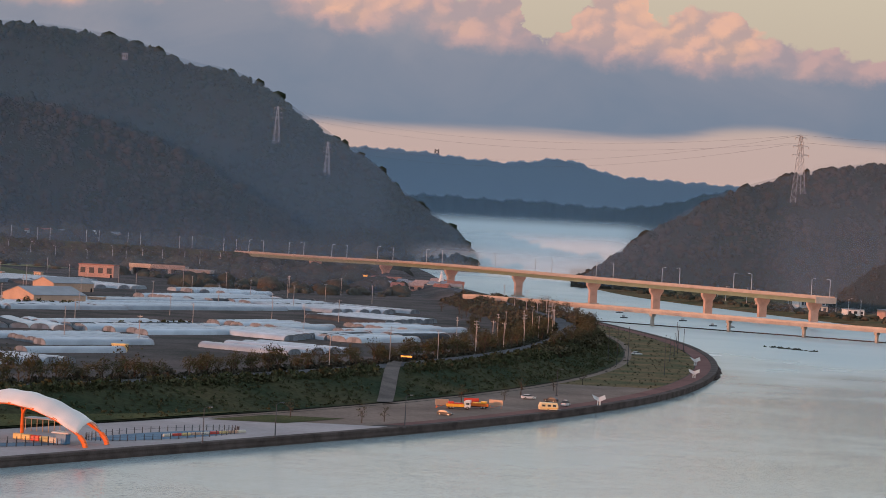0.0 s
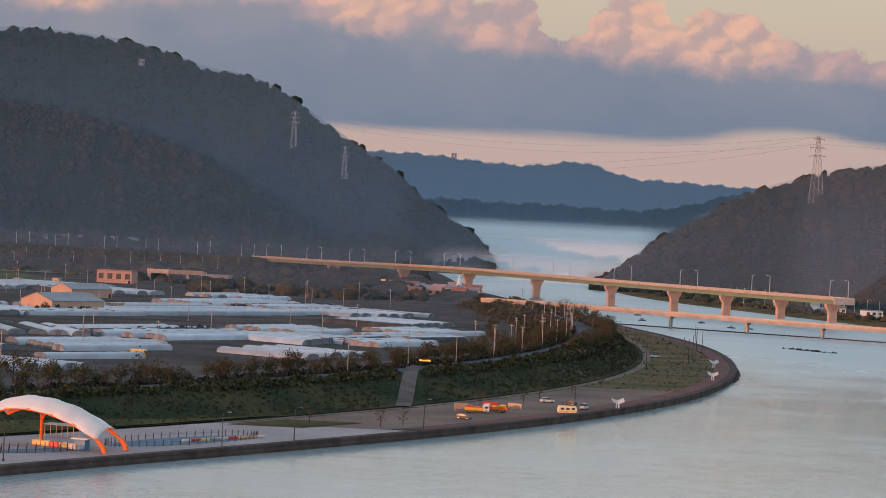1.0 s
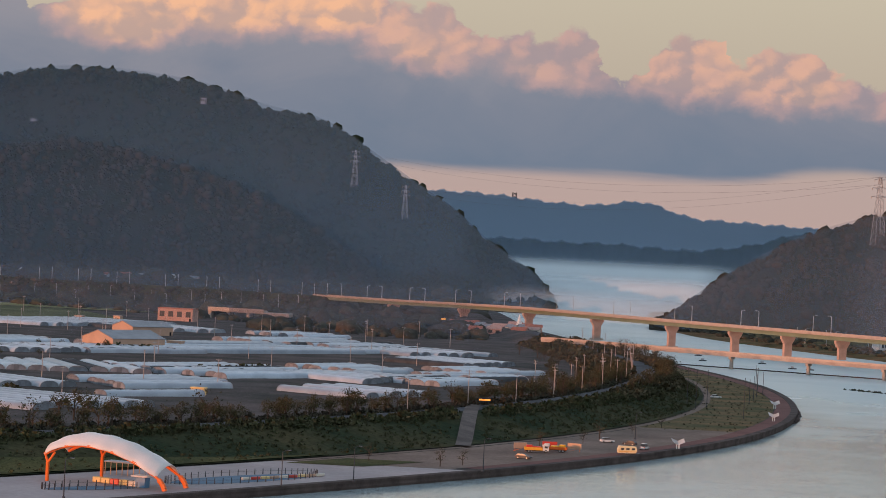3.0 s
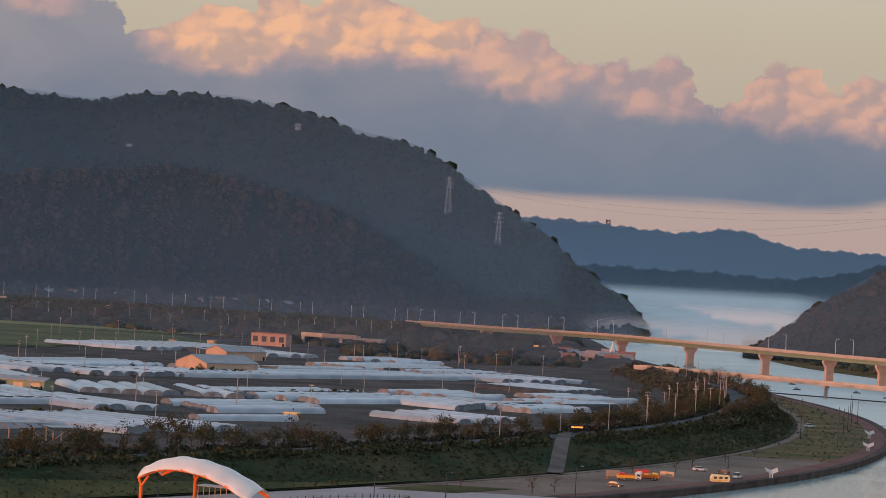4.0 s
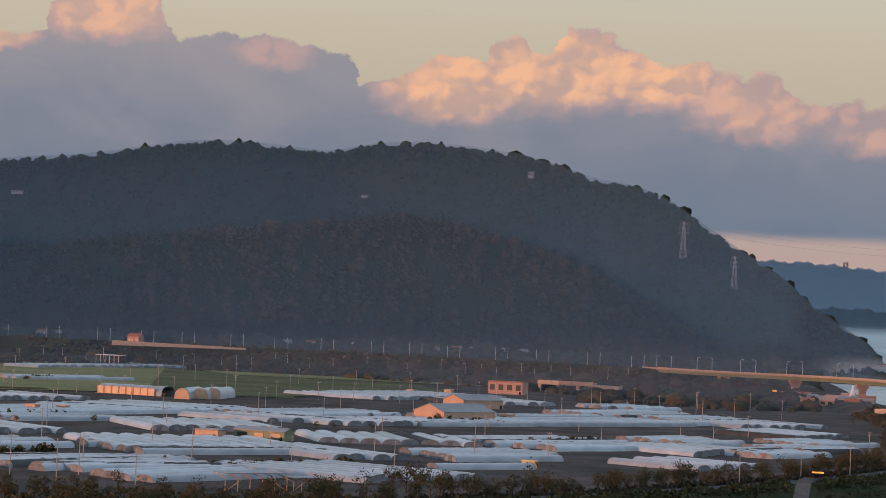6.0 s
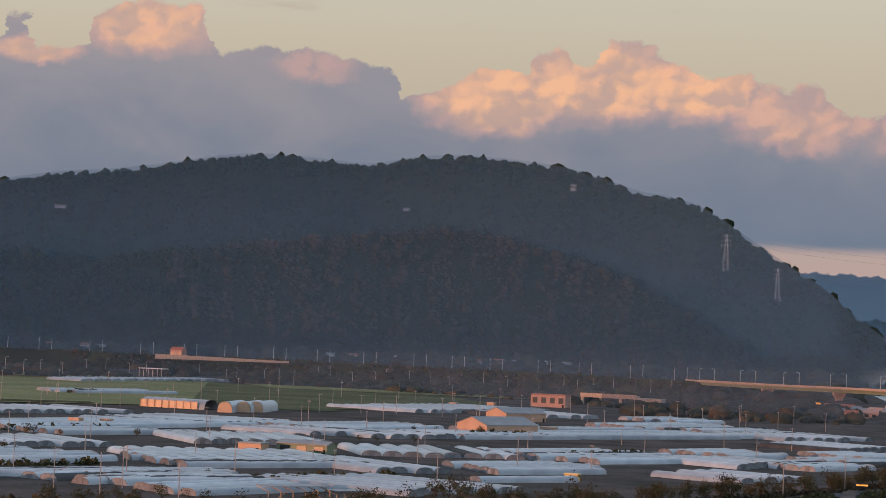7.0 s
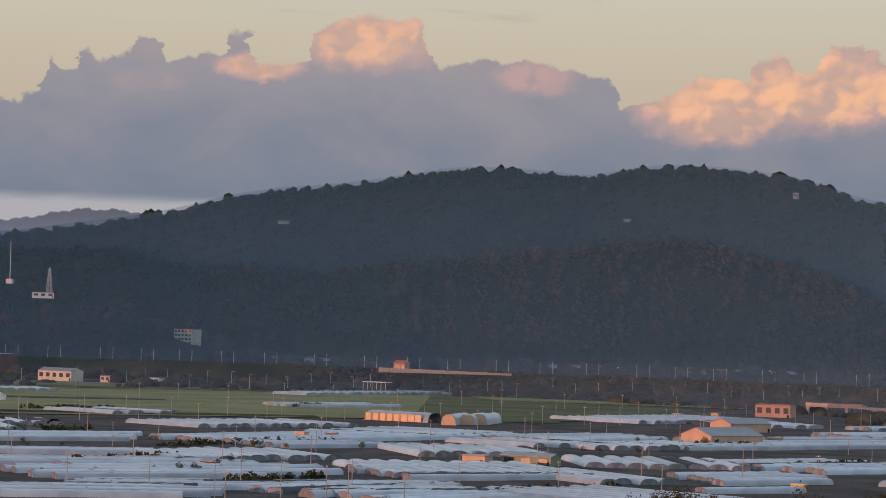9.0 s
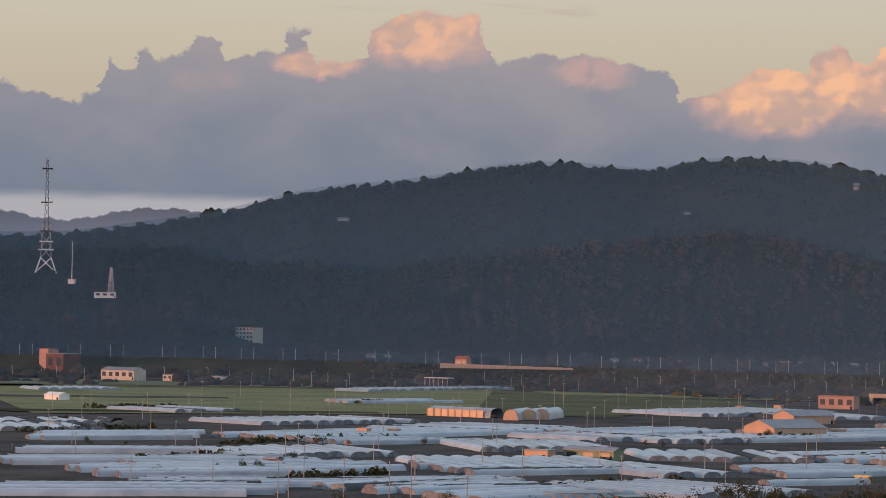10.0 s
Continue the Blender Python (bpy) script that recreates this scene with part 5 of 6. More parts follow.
for k in range(8):
    x = -20 + k * 5.2
    b = part("bay", boxes((x - 2.2, x + 2.2, -0.35, 0.0, 0.3, 4.6), bevel=0.1), M_SUNLITFILM, t, "film side bay")
    part("frame_post", boxes((x - 2.6, x - 2.204, -0.5, 0.1, 0, 5.2)), M_TIMBER, b)
part("plinth", boxes((-24, 24, -0.8, 0.3, -0.5, 0.296)), M_YELLOW, t)
for x, y in ((-379, 1415), (-371, 1426), (-366, 1436)):
    g = empty("vaulted_greenhouse", pose(x, y, 2.9, 0, 0, 118), "vaulted greenhouse with a sunlit film front", "greenhouse", "vaulted greenhouses")
    cov, en, ho, do = tunnel_meshes(36, 9.0, 6.6, 8)
    part("cover", cov, None, g).matrix_basis = pose(0, 0, 0, 0, 0, -28)
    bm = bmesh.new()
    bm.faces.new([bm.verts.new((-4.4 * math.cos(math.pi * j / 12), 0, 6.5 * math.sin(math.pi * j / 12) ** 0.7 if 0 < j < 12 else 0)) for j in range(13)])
    f = part("front", bm, M_SUNLITFILM, g, "film front with low sunlight painted in as peach")
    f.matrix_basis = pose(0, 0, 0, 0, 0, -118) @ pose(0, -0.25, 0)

# open timber frames on the near field edge
def timber_frame(x, y, yaw, w, d, h):
    t = empty("timber_shelter", pose(x, y, 3.0, 0, 0, yaw), "open timber-framed shelter with a dark roof", "shelter", "timber shelters")
    n = 6
    for k in range(n):
        px = -w / 2 + w * k / (n - 1)
        part("post", boxes((px - 0.14, px + 0.14, -d / 2 - 0.14, -d / 2 + 0.14, 0, h * 0.8)), M_TIMBER, t)
        part("rafter", rods(((px, -d / 2, h * 0.8), (px, d / 2, h), 0.13, 0.13), seg=4), M_TIMBER, t)
    part("roof", boxes((-w / 2, w / 2, -d / 2, d / 2, h + 0.16, h + 0.4)), M_ROOFGREY, t)
    for sx in (-1, 1):
        part("brace", rods(((-w / 2 + (0 if sx < 0 else w), -d / 2, 0.2), (-w / 2 + (w * 0.3 if sx < 0 else w * 0.7), -d / 2, h * 0.8), 0.13, 0.13), seg=4), M_TIMBER, t)


timber_frame(-182, 764, 40, 21, 9, 5.4)
timber_frame(-167, 779, 40, 14, 8, 3.8)
t = empty("open_pavilion", pose(-619, 2074, 3.2, 0, 0, -18), "open steel-framed pavilion with a pale roof", "pavilion")
part("roof", boxes((-12, 12, -5, 5, 6.6, 7.2), bevel=0.1), M_WHITE, t)
for k in range(6):
    part("post", boxes((-11.6 + k * 4.6, -11.2 + k * 4.6, -4.8, -4.4, 0, 6.596)), M_STEEL, t)

# houses at the foot of the hill, by the road bridge and on the far bank
rng = random.Random(8)
for a, r, z in [(-12.6 + 0.52 * k, 2760 + 20 * (k % 3), 13.4) for k in range(12)] + [(-17.2 - 0.55 * k, 2770, 13.6) for k in range(7)]:
    x, y = polar(a + rng.uniform(-0.15, 0.15), r)
    house(x, y, z, rng.uniform(-30, 10), rng.uniform(8, 15), 8, rng.uniform(3, 5), rng.choice((M_WHITE, M_CREAM, M_PINE)), rng.choice((M_ROOFGREY, M_ROOFRED, M_WHITE)), "small village house at the foot of the hill", rise=2.0, windows=3, group="village houses")
for k in range(16):
    a, r = -1.4 + 0.14 * k + rng.uniform(-0.05, 0.05), rng.uniform(1760, 1960)
    x, y = polar(a, r)
    x = min(x, float(shore(y)) - 22)
    house(x, y, 3.4, rng.uniform(-40, 10), rng.uniform(6, 12), 7, rng.uniform(3, 5), rng.choice((M_PINE, M_CREAM, M_PINE)), rng.choice((M_ROOFGREY, M_ROOFRED, M_PINE)), "pinkish village house near the bridge", rise=1.8, windows=2, group="riverside houses")
for k in range(9):
    y = 1620 + 30 * k
    x = float(bank_right(y)) + rng.uniform(30, 80)
    house(x, y, 3.8, rng.uniform(-20, 40), rng.uniform(9, 18), 9, rng.uniform(4, 9), rng.choice((M_WHITE, M_CREAM, M_PINE)), M_ROOFGREY, "small building on the far bank behind the bridge", "building", windows=3, name="bank_building", group="far bank buildings")
x, y = polar(0.17, 1890)
t = empty("white_spire", pose(x - 6, y, 3.2), "slim white pointed landmark tent", "landmark")
bm = bmesh.new()
bmesh.ops.create_cone(bm, cap_ends=True, segments=6, radius1=4.0, radius2=0.2, depth=13, matrix=Matrix.Translation((0, 0, 6.5)))
part("cone", bm, M_WHITE, t)
for a, e, w, h, hill, lab in ((-7.35, 3.0, 8, 7, main, "small white lookout near the wooded crest"), (-18.83, 2.12, 16, 3, main, "pale building among the trees on the slope"), (-11.09, 2.40, 9, 2, main, "pale roof among the trees on the slope"),
                              (-24.13, 0.34, 26, 6, front, "white relay station on the wooded hill")):
    r = hill.at_elevation(a, e)
    x, y = polar(a, r - 6)
    house(x, y, hill.z(a, r - 6) + (2.5 if h < 6 else 1.0), -a, w, 8, h, M_WHITE if w > 20 else M_ROOFGREY, M_ROOFGREY, lab, "building", windows=3, name="hill_building")
t = empty("relay_tower", pose(*polar(-24.0, front.at_elevation(-24.1, 0.42)), front.z(-24.0, front.at_elevation(-24.1, 0.42))), "small lattice relay tower on the hill", "tower")
part("tower", lattice(bmesh.new(), 6, 1.6, 0, 30, 5, 0.25), M_STEEL, t)
r = 4840
t = empty("summit_mast", pose(*polar(-0.26, r), FAR["mountain_far"][0].z(-0.26, r) - 2), "lattice mast on the far mountain ridge", "mast")
part("tower", lattice(bmesh.new(), 9, 7, 0, 16, 3, 0.8), M_DARKSTEEL, t)

FLOATS = ((108, 1720), (115, 1590), (152, 1590), (165, 1535), (175, 1530), (118, 1675))
# ---------------------------------------------------------------- weir and reeds in the river
me = deck_mesh(B2P, B2Q, lambda s: 0.0, [(7.0, -1), (7.2, 0.55), (9.6, 0.55), (9.8, -1)], 0.12, 1.1, 30, M_QUAY, "weir")
tagged(new("weir", me), "low dark weir across the river", "weir", kind="structure")
for x, y in FLOATS:
    t = empty("work_float", pose(x, y, 0.0, 0, 0, x % 40), "small dark pontoon float on the river", "float", "river floats")
    part("hull", boxes((-2.4, 2.4, -1.1, 1.1, -0.3, 0.6), bevel=0.2), M_DARKSTEEL, t)
    part("cabin", boxes((-0.9, 0.6, -0.8, 0.8, 0.604, 1.7), bevel=0.12), M_STEEL, t)


# ---------------------------------------------------------------- canopy and play ground on the plaza
M_MEMBRANE = material("canopy_membrane", (0.72, 0.66, 0.62), 0.55, vary=0.06, size=6, fine=0.05, bump=0.02)
M_ORANGE = material("orange_steel", (0.80, 0.16, 0.02), 0.4, vary=0.08, size=3, fine=0.06)
M_RED = material("red_paint", (0.55, 0.05, 0.03), 0.45, vary=0.1, size=2, fine=0.06)
M_BLUE = material("blue_paint", (0.06, 0.20, 0.36), 0.45, vary=0.1, size=2, fine=0.06)
M_BLUEFLOOR = material("blue_rubber_floor", (0.13, 0.19, 0.25), 0.8, vary=0.12, size=4, fine=0.1)


def vault(u, v):
    left = u < -0.35
    drop = 3.0 * ((u + 0.35) / 0.65) ** 2 if left else 6.4 * ((u + 0.35) / 1.35) ** 2
    return 11.7 - drop * 0.94 - 2.7 * v * v


def canopy():
    """A white membrane vault, high at one end, on orange arches that come down to the ground at the other."""
    c = empty("membrane_canopy", pose(-95.6, 603.5, 2.05, 0, 0, -20), "white arched membrane canopy on orange steel frame", "canopy")
    n, m, half, deep = 28, 10, 15.2, 6.0
    xs, ys2, zs = (np.zeros((n + 1, m + 1)) for _ in range(3))
    for i in range(n + 1):
        u = -1 + 2 * i / n
        for j in range(m + 1):
            v = -1 + 2 * j / m
            scallop = 0.07 * math.cos(u * 5 * math.pi)
            xs[i, j] = half * u + 0.5 * (1 - v * v) * (1 if u > 0.99 else -1 if u < -0.99 else 0)
            ys2[i, j] = deep * v * (1 + scallop * abs(v))
            zs[i, j] = vault(u, v) + 0.12 * math.cos(u * 5 * math.pi) * (1 - v * v)
    roof = part("membrane", sheet("membrane", xs, ys2, zs, M_MEMBRANE), None, c, "taut white fabric roof")
    mod = roof.modifiers.new("thickness", "SOLIDIFY")
    mod.thickness = 0.15
    for v in (-0.9, 0.9):
        bm = bmesh.new()
        pts = [(half * u, deep * v, vault(u, v) - 0.5) for u in np.linspace(-0.98, 1.0, 22)]
        z1 = pts[-1][2]
        pts += [(half + 2.3 * math.sin(q), deep * v, z1 * (1 - (q / 1.45) ** 1.1)) for q in np.linspace(0.25, 1.45, 6)]
        for p, q in zip(pts, pts[1:]):
            rod(bm, p, q, 0.34, seg=8)
        part("arch", bm, M_ORANGE, c, "orange steel arch")
        bm = bmesh.new()
        for p, q in zip(pts[-6:], pts[-5:]):
            rod(bm, p, q, 0.62, 0.68, seg=8)
        part("leg", bm, M_ORANGE, c, "orange arch leg")
    for x, v in ((-14.2, -0.9), (-5.5, 0.9)):
        y, z = deep * v, vault(x / half, v)
        bm = rods(((x, y, 0), (x, y, z * 0.62), 0.45, 0.45), ((x, y, z * 0.6), (x - 0.9, y, z - 0.5), 0.3, 0.3), ((x, y, z * 0.6), (x + 1.9, y, z - 0.3), 0.3, 0.3), seg=8)
        part("column", bm, M_ORANGE, c, "orange forked steel column")


canopy()

# low play blocks and a kiosk under the canopy
along = Vector((math.cos(radians(-20)), math.sin(radians(-20)), 0))
for k, m in enumerate((M_YELLOW, M_YELLOW, M_RED, M_YELLOW, M_CREAM, M_YELLOW)):
    p = Vector((-99, 606, 2.1)) + along * (k * 2.5) + Vector((0, -0.6 * k, 0))
    b = tagged(new("play_block", mesh_of(boxes((-1.15, 1.15, -0.8, 0.8, 0, 1.3), bevel=0.15), "play_block", m)), "yellow or red padded play block on the plaza", "play block", "play blocks")
    b.matrix_basis = Matrix.Translation(p) @ Matrix.Rotation(radians(-20), 4, "Z")
t = empty("kiosk", pose(-87.2, 598.5, 2.1, 0, 0, -20), "blue ticket kiosk with a pale roof", "kiosk")
part("body", boxes((-1.3, 1.3, -1.2, 1.2, 0, 2.5), bevel=0.05), M_BLUE, t)
part("roof", boxes((-2.3, 2.3, -1.9, 1.9, 2.5, 2.9), bevel=0.15), M_WHITE, t)
t = empty("bench_shelter", pose(-95, 627, 2.1, 0, 0, -20), "low open shelter with slim posts", "shelter")
part("roof", boxes((-6, 6, -2, 2, 3.0, 3.3), bevel=0.05), M_ROOFGREY, t)
for k in range(8):
    part("post", rods(((-5.6 + k * 1.6, -1.7, 0), (-5.6 + k * 1.6, -1.7, 3.0), 0.1, 0.1)), M_TIMBER, t)

# oval tracks with dark fence posts
post_mesh = mesh_of(rods(((0, 0, 0), (0, 0, 1.5), 0.13, 0.10)), "post", M_DARKSTEEL)


def oval_fence(x, y, yaw, rx, ry, count, label, floor=None):
    t = empty("fence", pose(x, y, 2.08, 0, 0, yaw), label, "fence", "play track fences")
    if floor:
        bm = bmesh.new()
        bm.faces.new([bm.verts.new((rx * 0.93 * math.cos(q), ry * 0.9 * math.sin(q), 0.05)) for q in np.linspace(0, 2 * math.pi, 48, endpoint=False)])
        part("track_floor", bm, floor, t, "blue rubber track floor")
    bm = bmesh.new()
    for k in range(count):
        q = 2 * math.pi * k / count
        pt = part("post", post_mesh, None, t)
        pt.location = (rx * math.cos(q), ry * math.sin(q), 0)
        q2 = 2 * math.pi * (k + 1) / count
        rod(bm, (rx * math.cos(q), ry * math.sin(q), 0.9), (rx * math.cos(q2), ry * math.sin(q2), 0.9), 0.03, seg=3)
    part("rail", bm, M_DARKSTEEL, t)
    return t


oval_fence(-67, 633, 54, 27, 7.5, 56, "oval ring of dark fence posts round a play track", M_BLUEFLOOR)
oval_fence(-98, 591, 40, 13, 4.0, 34, "small ring of dark fence posts beside the canopy", M_BLUEFLOOR)
for k in range(9):
    p = Vector((-66 + k * 2.1, 630 + k * 2.6, 2.15))
    b = tagged(new("track_barrier", mesh_of(boxes((-1.4, 1.4, -0.3, 0.3, 0, 0.7), bevel=0.1), "track_barrier", (M_CREAM, M_RED, M_YELLOW, M_PEACH)[k % 4])), "low coloured barrier on the play track", "barrier", "track barriers")
    b.matrix_basis = Matrix.Translation(p) @ Matrix.Rotation(radians(50), 4, "Z")

# lamps and tall poles along the water
quay_lamp = lamp_proto(8.6, 1.4, M_DARKSTEEL, "dark slim lamp post on the riverside plaza", "riverside lamps", 0.12)
spots = [(-56, 617), (-40, 641), (-8, 690), (40, 843), (-100, 566)]
quay_lamp.matrix_basis = pose(*spots[0], 2.1, 0, 0, 20)
for x, y in spots[1:]:
    copy_thing(quay_lamp, pose(x, y, 2.1, 0, 0, 30))
def tall_pole(height):
    t = empty("flag_pole", Matrix(), "tall bare dark pole on the meadow", "pole", "tall poles")
    part("shaft", rods(((0, 0, 0), (0, 0, height), 0.17, 0.1)), M_DARKSTEEL, t)
    part("cap", rods(((0, 0, height), (0, 0, height + 0.25), 0.16, 0.12)), M_DARKSTEEL, t)
    return t


flag = tall_pole(15.5)
flag.matrix_basis = pose(78, 1043, 2.1)
for x, y in ((73, 1036), (71, 1060), (88, 985)):
    copy_thing(flag, pose(x, y, 2.1))
short = tall_pole(10.5)
short.matrix_basis = pose(108, 1148, 2.1)
for x, y in ((113, 1172), (99, 1085), (114, 1210), (116, 1240), (104, 1120)):
    copy_thing(short, pose(x, y, 2.1))


def y_shelter(x, y, yaw, s):
    t = empty("wing_shelter", pose(x, y, 2.1, 0, 0, yaw), "white wing-shaped sun shelter on a forked post", "sun shelter", "wing shelters")
    part("post", rods(((-0.5 * s, 0, 0), (-0.5 * s, 0, 2.2 * s), 0.22, 0.2), ((0.5 * s, 0, 0), (0.5 * s, 0, 2.2 * s), 0.22, 0.2)), M_WHITE, t)
    for sgn in (-1, 1):
        bm = bmesh.new()
        lo = [bm.verts.new(p) for p in ((0, -0.9 * s, 1.7 * s), (sgn * 2.5 * s, -1.6 * s, 2.9 * s), (sgn * 2.7 * s, 1.2 * s, 4.4 * s), (0, 1.0 * s, 3.3 * s))]
        bm.faces.new(lo)
        bmesh.ops.solidify(bm, geom=bm.faces[:], thickness=0.25)
        part("wing", bm, M_WHITE, t)


y_shelter(52, 809, 10, 0.78)
y_shelter(99, 979, 0, 0.78)
y_shelter(108, 1066, 15, 0.78)


# ---------------------------------------------------------------- vehicles on the lot
M_TYRE = material("tyre_rubber", (0.02, 0.02, 0.02), 0.8, vary=0.2, size=1, fine=0.1)
M_HUB = material("wheel_hub", (0.45, 0.45, 0.45), 0.35, vary=0.1, size=1, fine=0.05, metal=0.6)
M_CARDARK = material("dark_car_paint", (0.02, 0.024, 0.03), 0.5, vary=0.1, size=2, fine=0.03)
M_CARWHITE = material("white_car_paint", (0.68, 0.68, 0.67), 0.28, vary=0.04, size=2, fine=0.03)
M_AMBER = material("amber_paint", (0.78, 0.40, 0.04), 0.4, vary=0.1, size=2, fine=0.05)
M_TAIL = material("tail_lamp", (0.45, 0.02, 0.02), 0.2, vary=0.1, size=1, fine=0.03)


def wheels(t, xs, half, r=0.34):
    for x in xs:
        for sgn in (-1, 1):
            bm = bmesh.new()
            bmesh.ops.create_cone(bm, cap_ends=True, segments=14, radius1=r, radius2=r, depth=0.24, matrix=Matrix.Translation((x, sgn * half, r)) @ Matrix.Rotation(radians(90), 4, "X"))
            w = part("wheel", bm, M_TYRE, t)
            bm = bmesh.new()
            bmesh.ops.create_cone(bm, cap_ends=True, segments=10, radius1=r * 0.6, radius2=r * 0.55, depth=0.27, matrix=Matrix.Translation((x, sgn * half, r)) @ Matrix.Rotation(radians(90), 4, "X"))
            part("rim", bm, M_HUB, w)


def hull(profile, half, tuck=0.0):
    """A side outline (x, z) given width, its upper points drawn in."""
    bm = bmesh.new()
    hi = max(p[1] for p in profile)
    sides = [[bm.verts.new((x, sgn * (half - tuck * z / hi), z)) for x, z in profile] for sgn in (-1, 1)]
    bm.faces.new(sides[0][::-1])
    bm.faces.new(sides[1])
    n = len(profile)
    for i in range(n):
        bm.faces.new((sides[0][i], sides[0][(i + 1) % n], sides[1][(i + 1) % n], sides[1][i]))
    bmesh.ops.recalc_face_normals(bm, faces=bm.faces)
    bmesh.ops.bevel(bm, geom=[e for e in bm.edges if e.calc_length() > 0.3], offset=0.06, segments=2, affect="EDGES")
    return bm


def car(x, y, yaw, paint, label, tall=1.48):
    t = empty("car", pose(x, y, 2.1, 0, 0, yaw), label, "car", "parked cars")
    part("body", hull([(-2.25, 0.28), (2.25, 0.28), (2.3, 0.72), (1.2, 0.95), (-2.2, 1.0), (-2.32, 0.6)], 0.9), paint, t)
    part("cabin", hull([(1.15, 0.93), (0.35, tall), (-1.6, tall - 0.03), (-2.15, 0.98)], 0.84, 0.12), M_GLASSDARK, t)
    part("roof", boxes((-1.5, 0.3, -0.68, 0.68, tall - 0.02, tall + 0.05), bevel=0.02), paint, t)
    for sgn in (-1, 1):
        part("headlight", boxes((2.2, 2.31, sgn * 0.6 - 0.2, sgn * 0.6 + 0.2, 0.62, 0.78), bevel=0.03), M_LENS, t)
        part("tail_light", boxes((-2.33, -2.2, sgn * 0.65 - 0.15, sgn * 0.65 + 0.15, 0.7, 0.92), bevel=0.03), M_TAIL, t)
    wheels(t, (-1.4, 1.4), 0.82)
    return t


car(3, 740, -25, M_CARDARK, "dark hatchback parked on the gravel lot")
car(41, 800, 70, M_CARWHITE, "white van parked on the gravel lot", 1.9)
car(30, 822, 20, M_CARWHITE, "white saloon car parked at the lot's edge")
car(37, 815, 150, M_CARDARK, "dark car parked beside the white saloon")
car(88, 1125, 10, M_CARWHITE, "white car parked on the far meadow")

M_CARAVAN = material("caravan_cream", (0.80, 0.62, 0.34), 0.4, vary=0.05, size=3, fine=0.04)
t = empty("caravan", pose(34.5, 776, 2.1, 0, 0, 12), "cream touring caravan parked on the lot", "caravan")
part("body", hull([(-2.8, 0.5), (2.6, 0.5), (3.0, 1.4), (2.6, 2.55), (-2.5, 2.65), (-2.95, 1.5)], 1.1), M_CARAVAN, t)
for x in (-1.7, 0.0, 1.7):
    part("window", boxes((x - 0.5, x + 0.5, -1.16, -1.06, 1.45, 2.05), bevel=0.03), M_GLASSDARK, t)
part("stripe", boxes((-2.8, 2.7, -1.15, -1.08, 0.9, 1.05)), M_AMBER, t)
part("drawbar", rods(((2.8, 0, 0.5), (4.0, 0, 0.5), 0.06, 0.06)), M_STEEL, t)
wheels(t, (-0.2,), 1.0)


def truck(x, y, yaw, cab, bed, label):
    t = empty("flatbed_truck", pose(x, y, 2.1, 0, 0, yaw), label, "truck", "parked trucks")
    c = part("cab", hull([(1.7, 0.5), (3.5, 0.5), (3.55, 1.3), (3.3, 2.3), (1.75, 2.4)], 1.05), cab, t)
    part("windscreen", boxes((3.38, 3.52, -0.85, 0.85, 1.4, 2.05)), M_GLASSDARK, c)
    part("side_window", boxes((2.2, 3.1, -1.12, -1.06, 1.4, 2.0)), M_GLASSDARK, c)
    part("chassis", boxes((-3.6, 3.3, -0.6, 0.6, 0.45, 0.7)), M_DARKSTEEL, t)
    part("bed", boxes((-3.7, 1.6, -1.1, 1.1, 0.72, 0.95), bevel=0.03), bed, t)
    for sgn in (-1, 1):
        part("side_board", boxes((-3.7, 1.6, sgn * 1.1 - 0.05, sgn * 1.1 + 0.05, 0.954, 1.6)), bed, t)
    part("tail_board", boxes((-3.75, -3.66, -1.04, 1.04, 0.954, 1.6)), bed, t)
    part("load", boxes((-3.2, -1.4, -0.8, 0.8, 0.96, 2.3), (-1.2, 1.2, -0.9, 0.9, 0.96, 1.9), bevel=0.12), M_RED if bed is M_AMBER else M_AMBER, t)
    wheels(t, (-2.6, -1.7, 2.6), 0.95, 0.45)


truck(7, 766, 8, M_CARWHITE, M_AMBER, "amber flatbed truck loaded with red fair equipment")
truck(12.5, 772, 170, M_CARWHITE, M_ORANGE, "white and orange truck with a folded ride")
for x, y, yaw, m in ((2.0, 768, 30, M_PEACH), (18.5, 776, -25, M_PEACH), (11, 778, 10, M_RED)):
    t = empty("ride_panel", pose(x, y, 2.1, 0, 0, yaw), "slanting painted side panel of a folded fair ride", "fair panel", "fair panels")
    part("panel", boxes((-2.3, 2.3, -0.1, 0.1, 0.8, 2.6), bevel=0.04), m, t)
    part("trestle", rods(((-1.8, 0, 0), (-1.8, 0, 1.2), 0.08, 0.08), ((1.8, 0, 0), (1.8, 0, 1.2), 0.08, 0.08), ((-1.8, 0.9, 0), (1.8, 0, 1.2), 0.06, 0.06)), M_ORANGE, t)

# amber message sign at the ramp
M_GLOW = bpy.data.materials.new("amber_lamps")
M_GLOW.use_nodes = True
_g = M_GLOW.node_tree.nodes["Principled BSDF"]
_g.inputs["Base Color"].default_value = (0.8, 0.3, 0.05, 1)
_g.inputs["Emission Color"].default_value, _g.inputs["Emission Strength"].default_value = (1.0, 0.36, 0.06, 1), 1.1


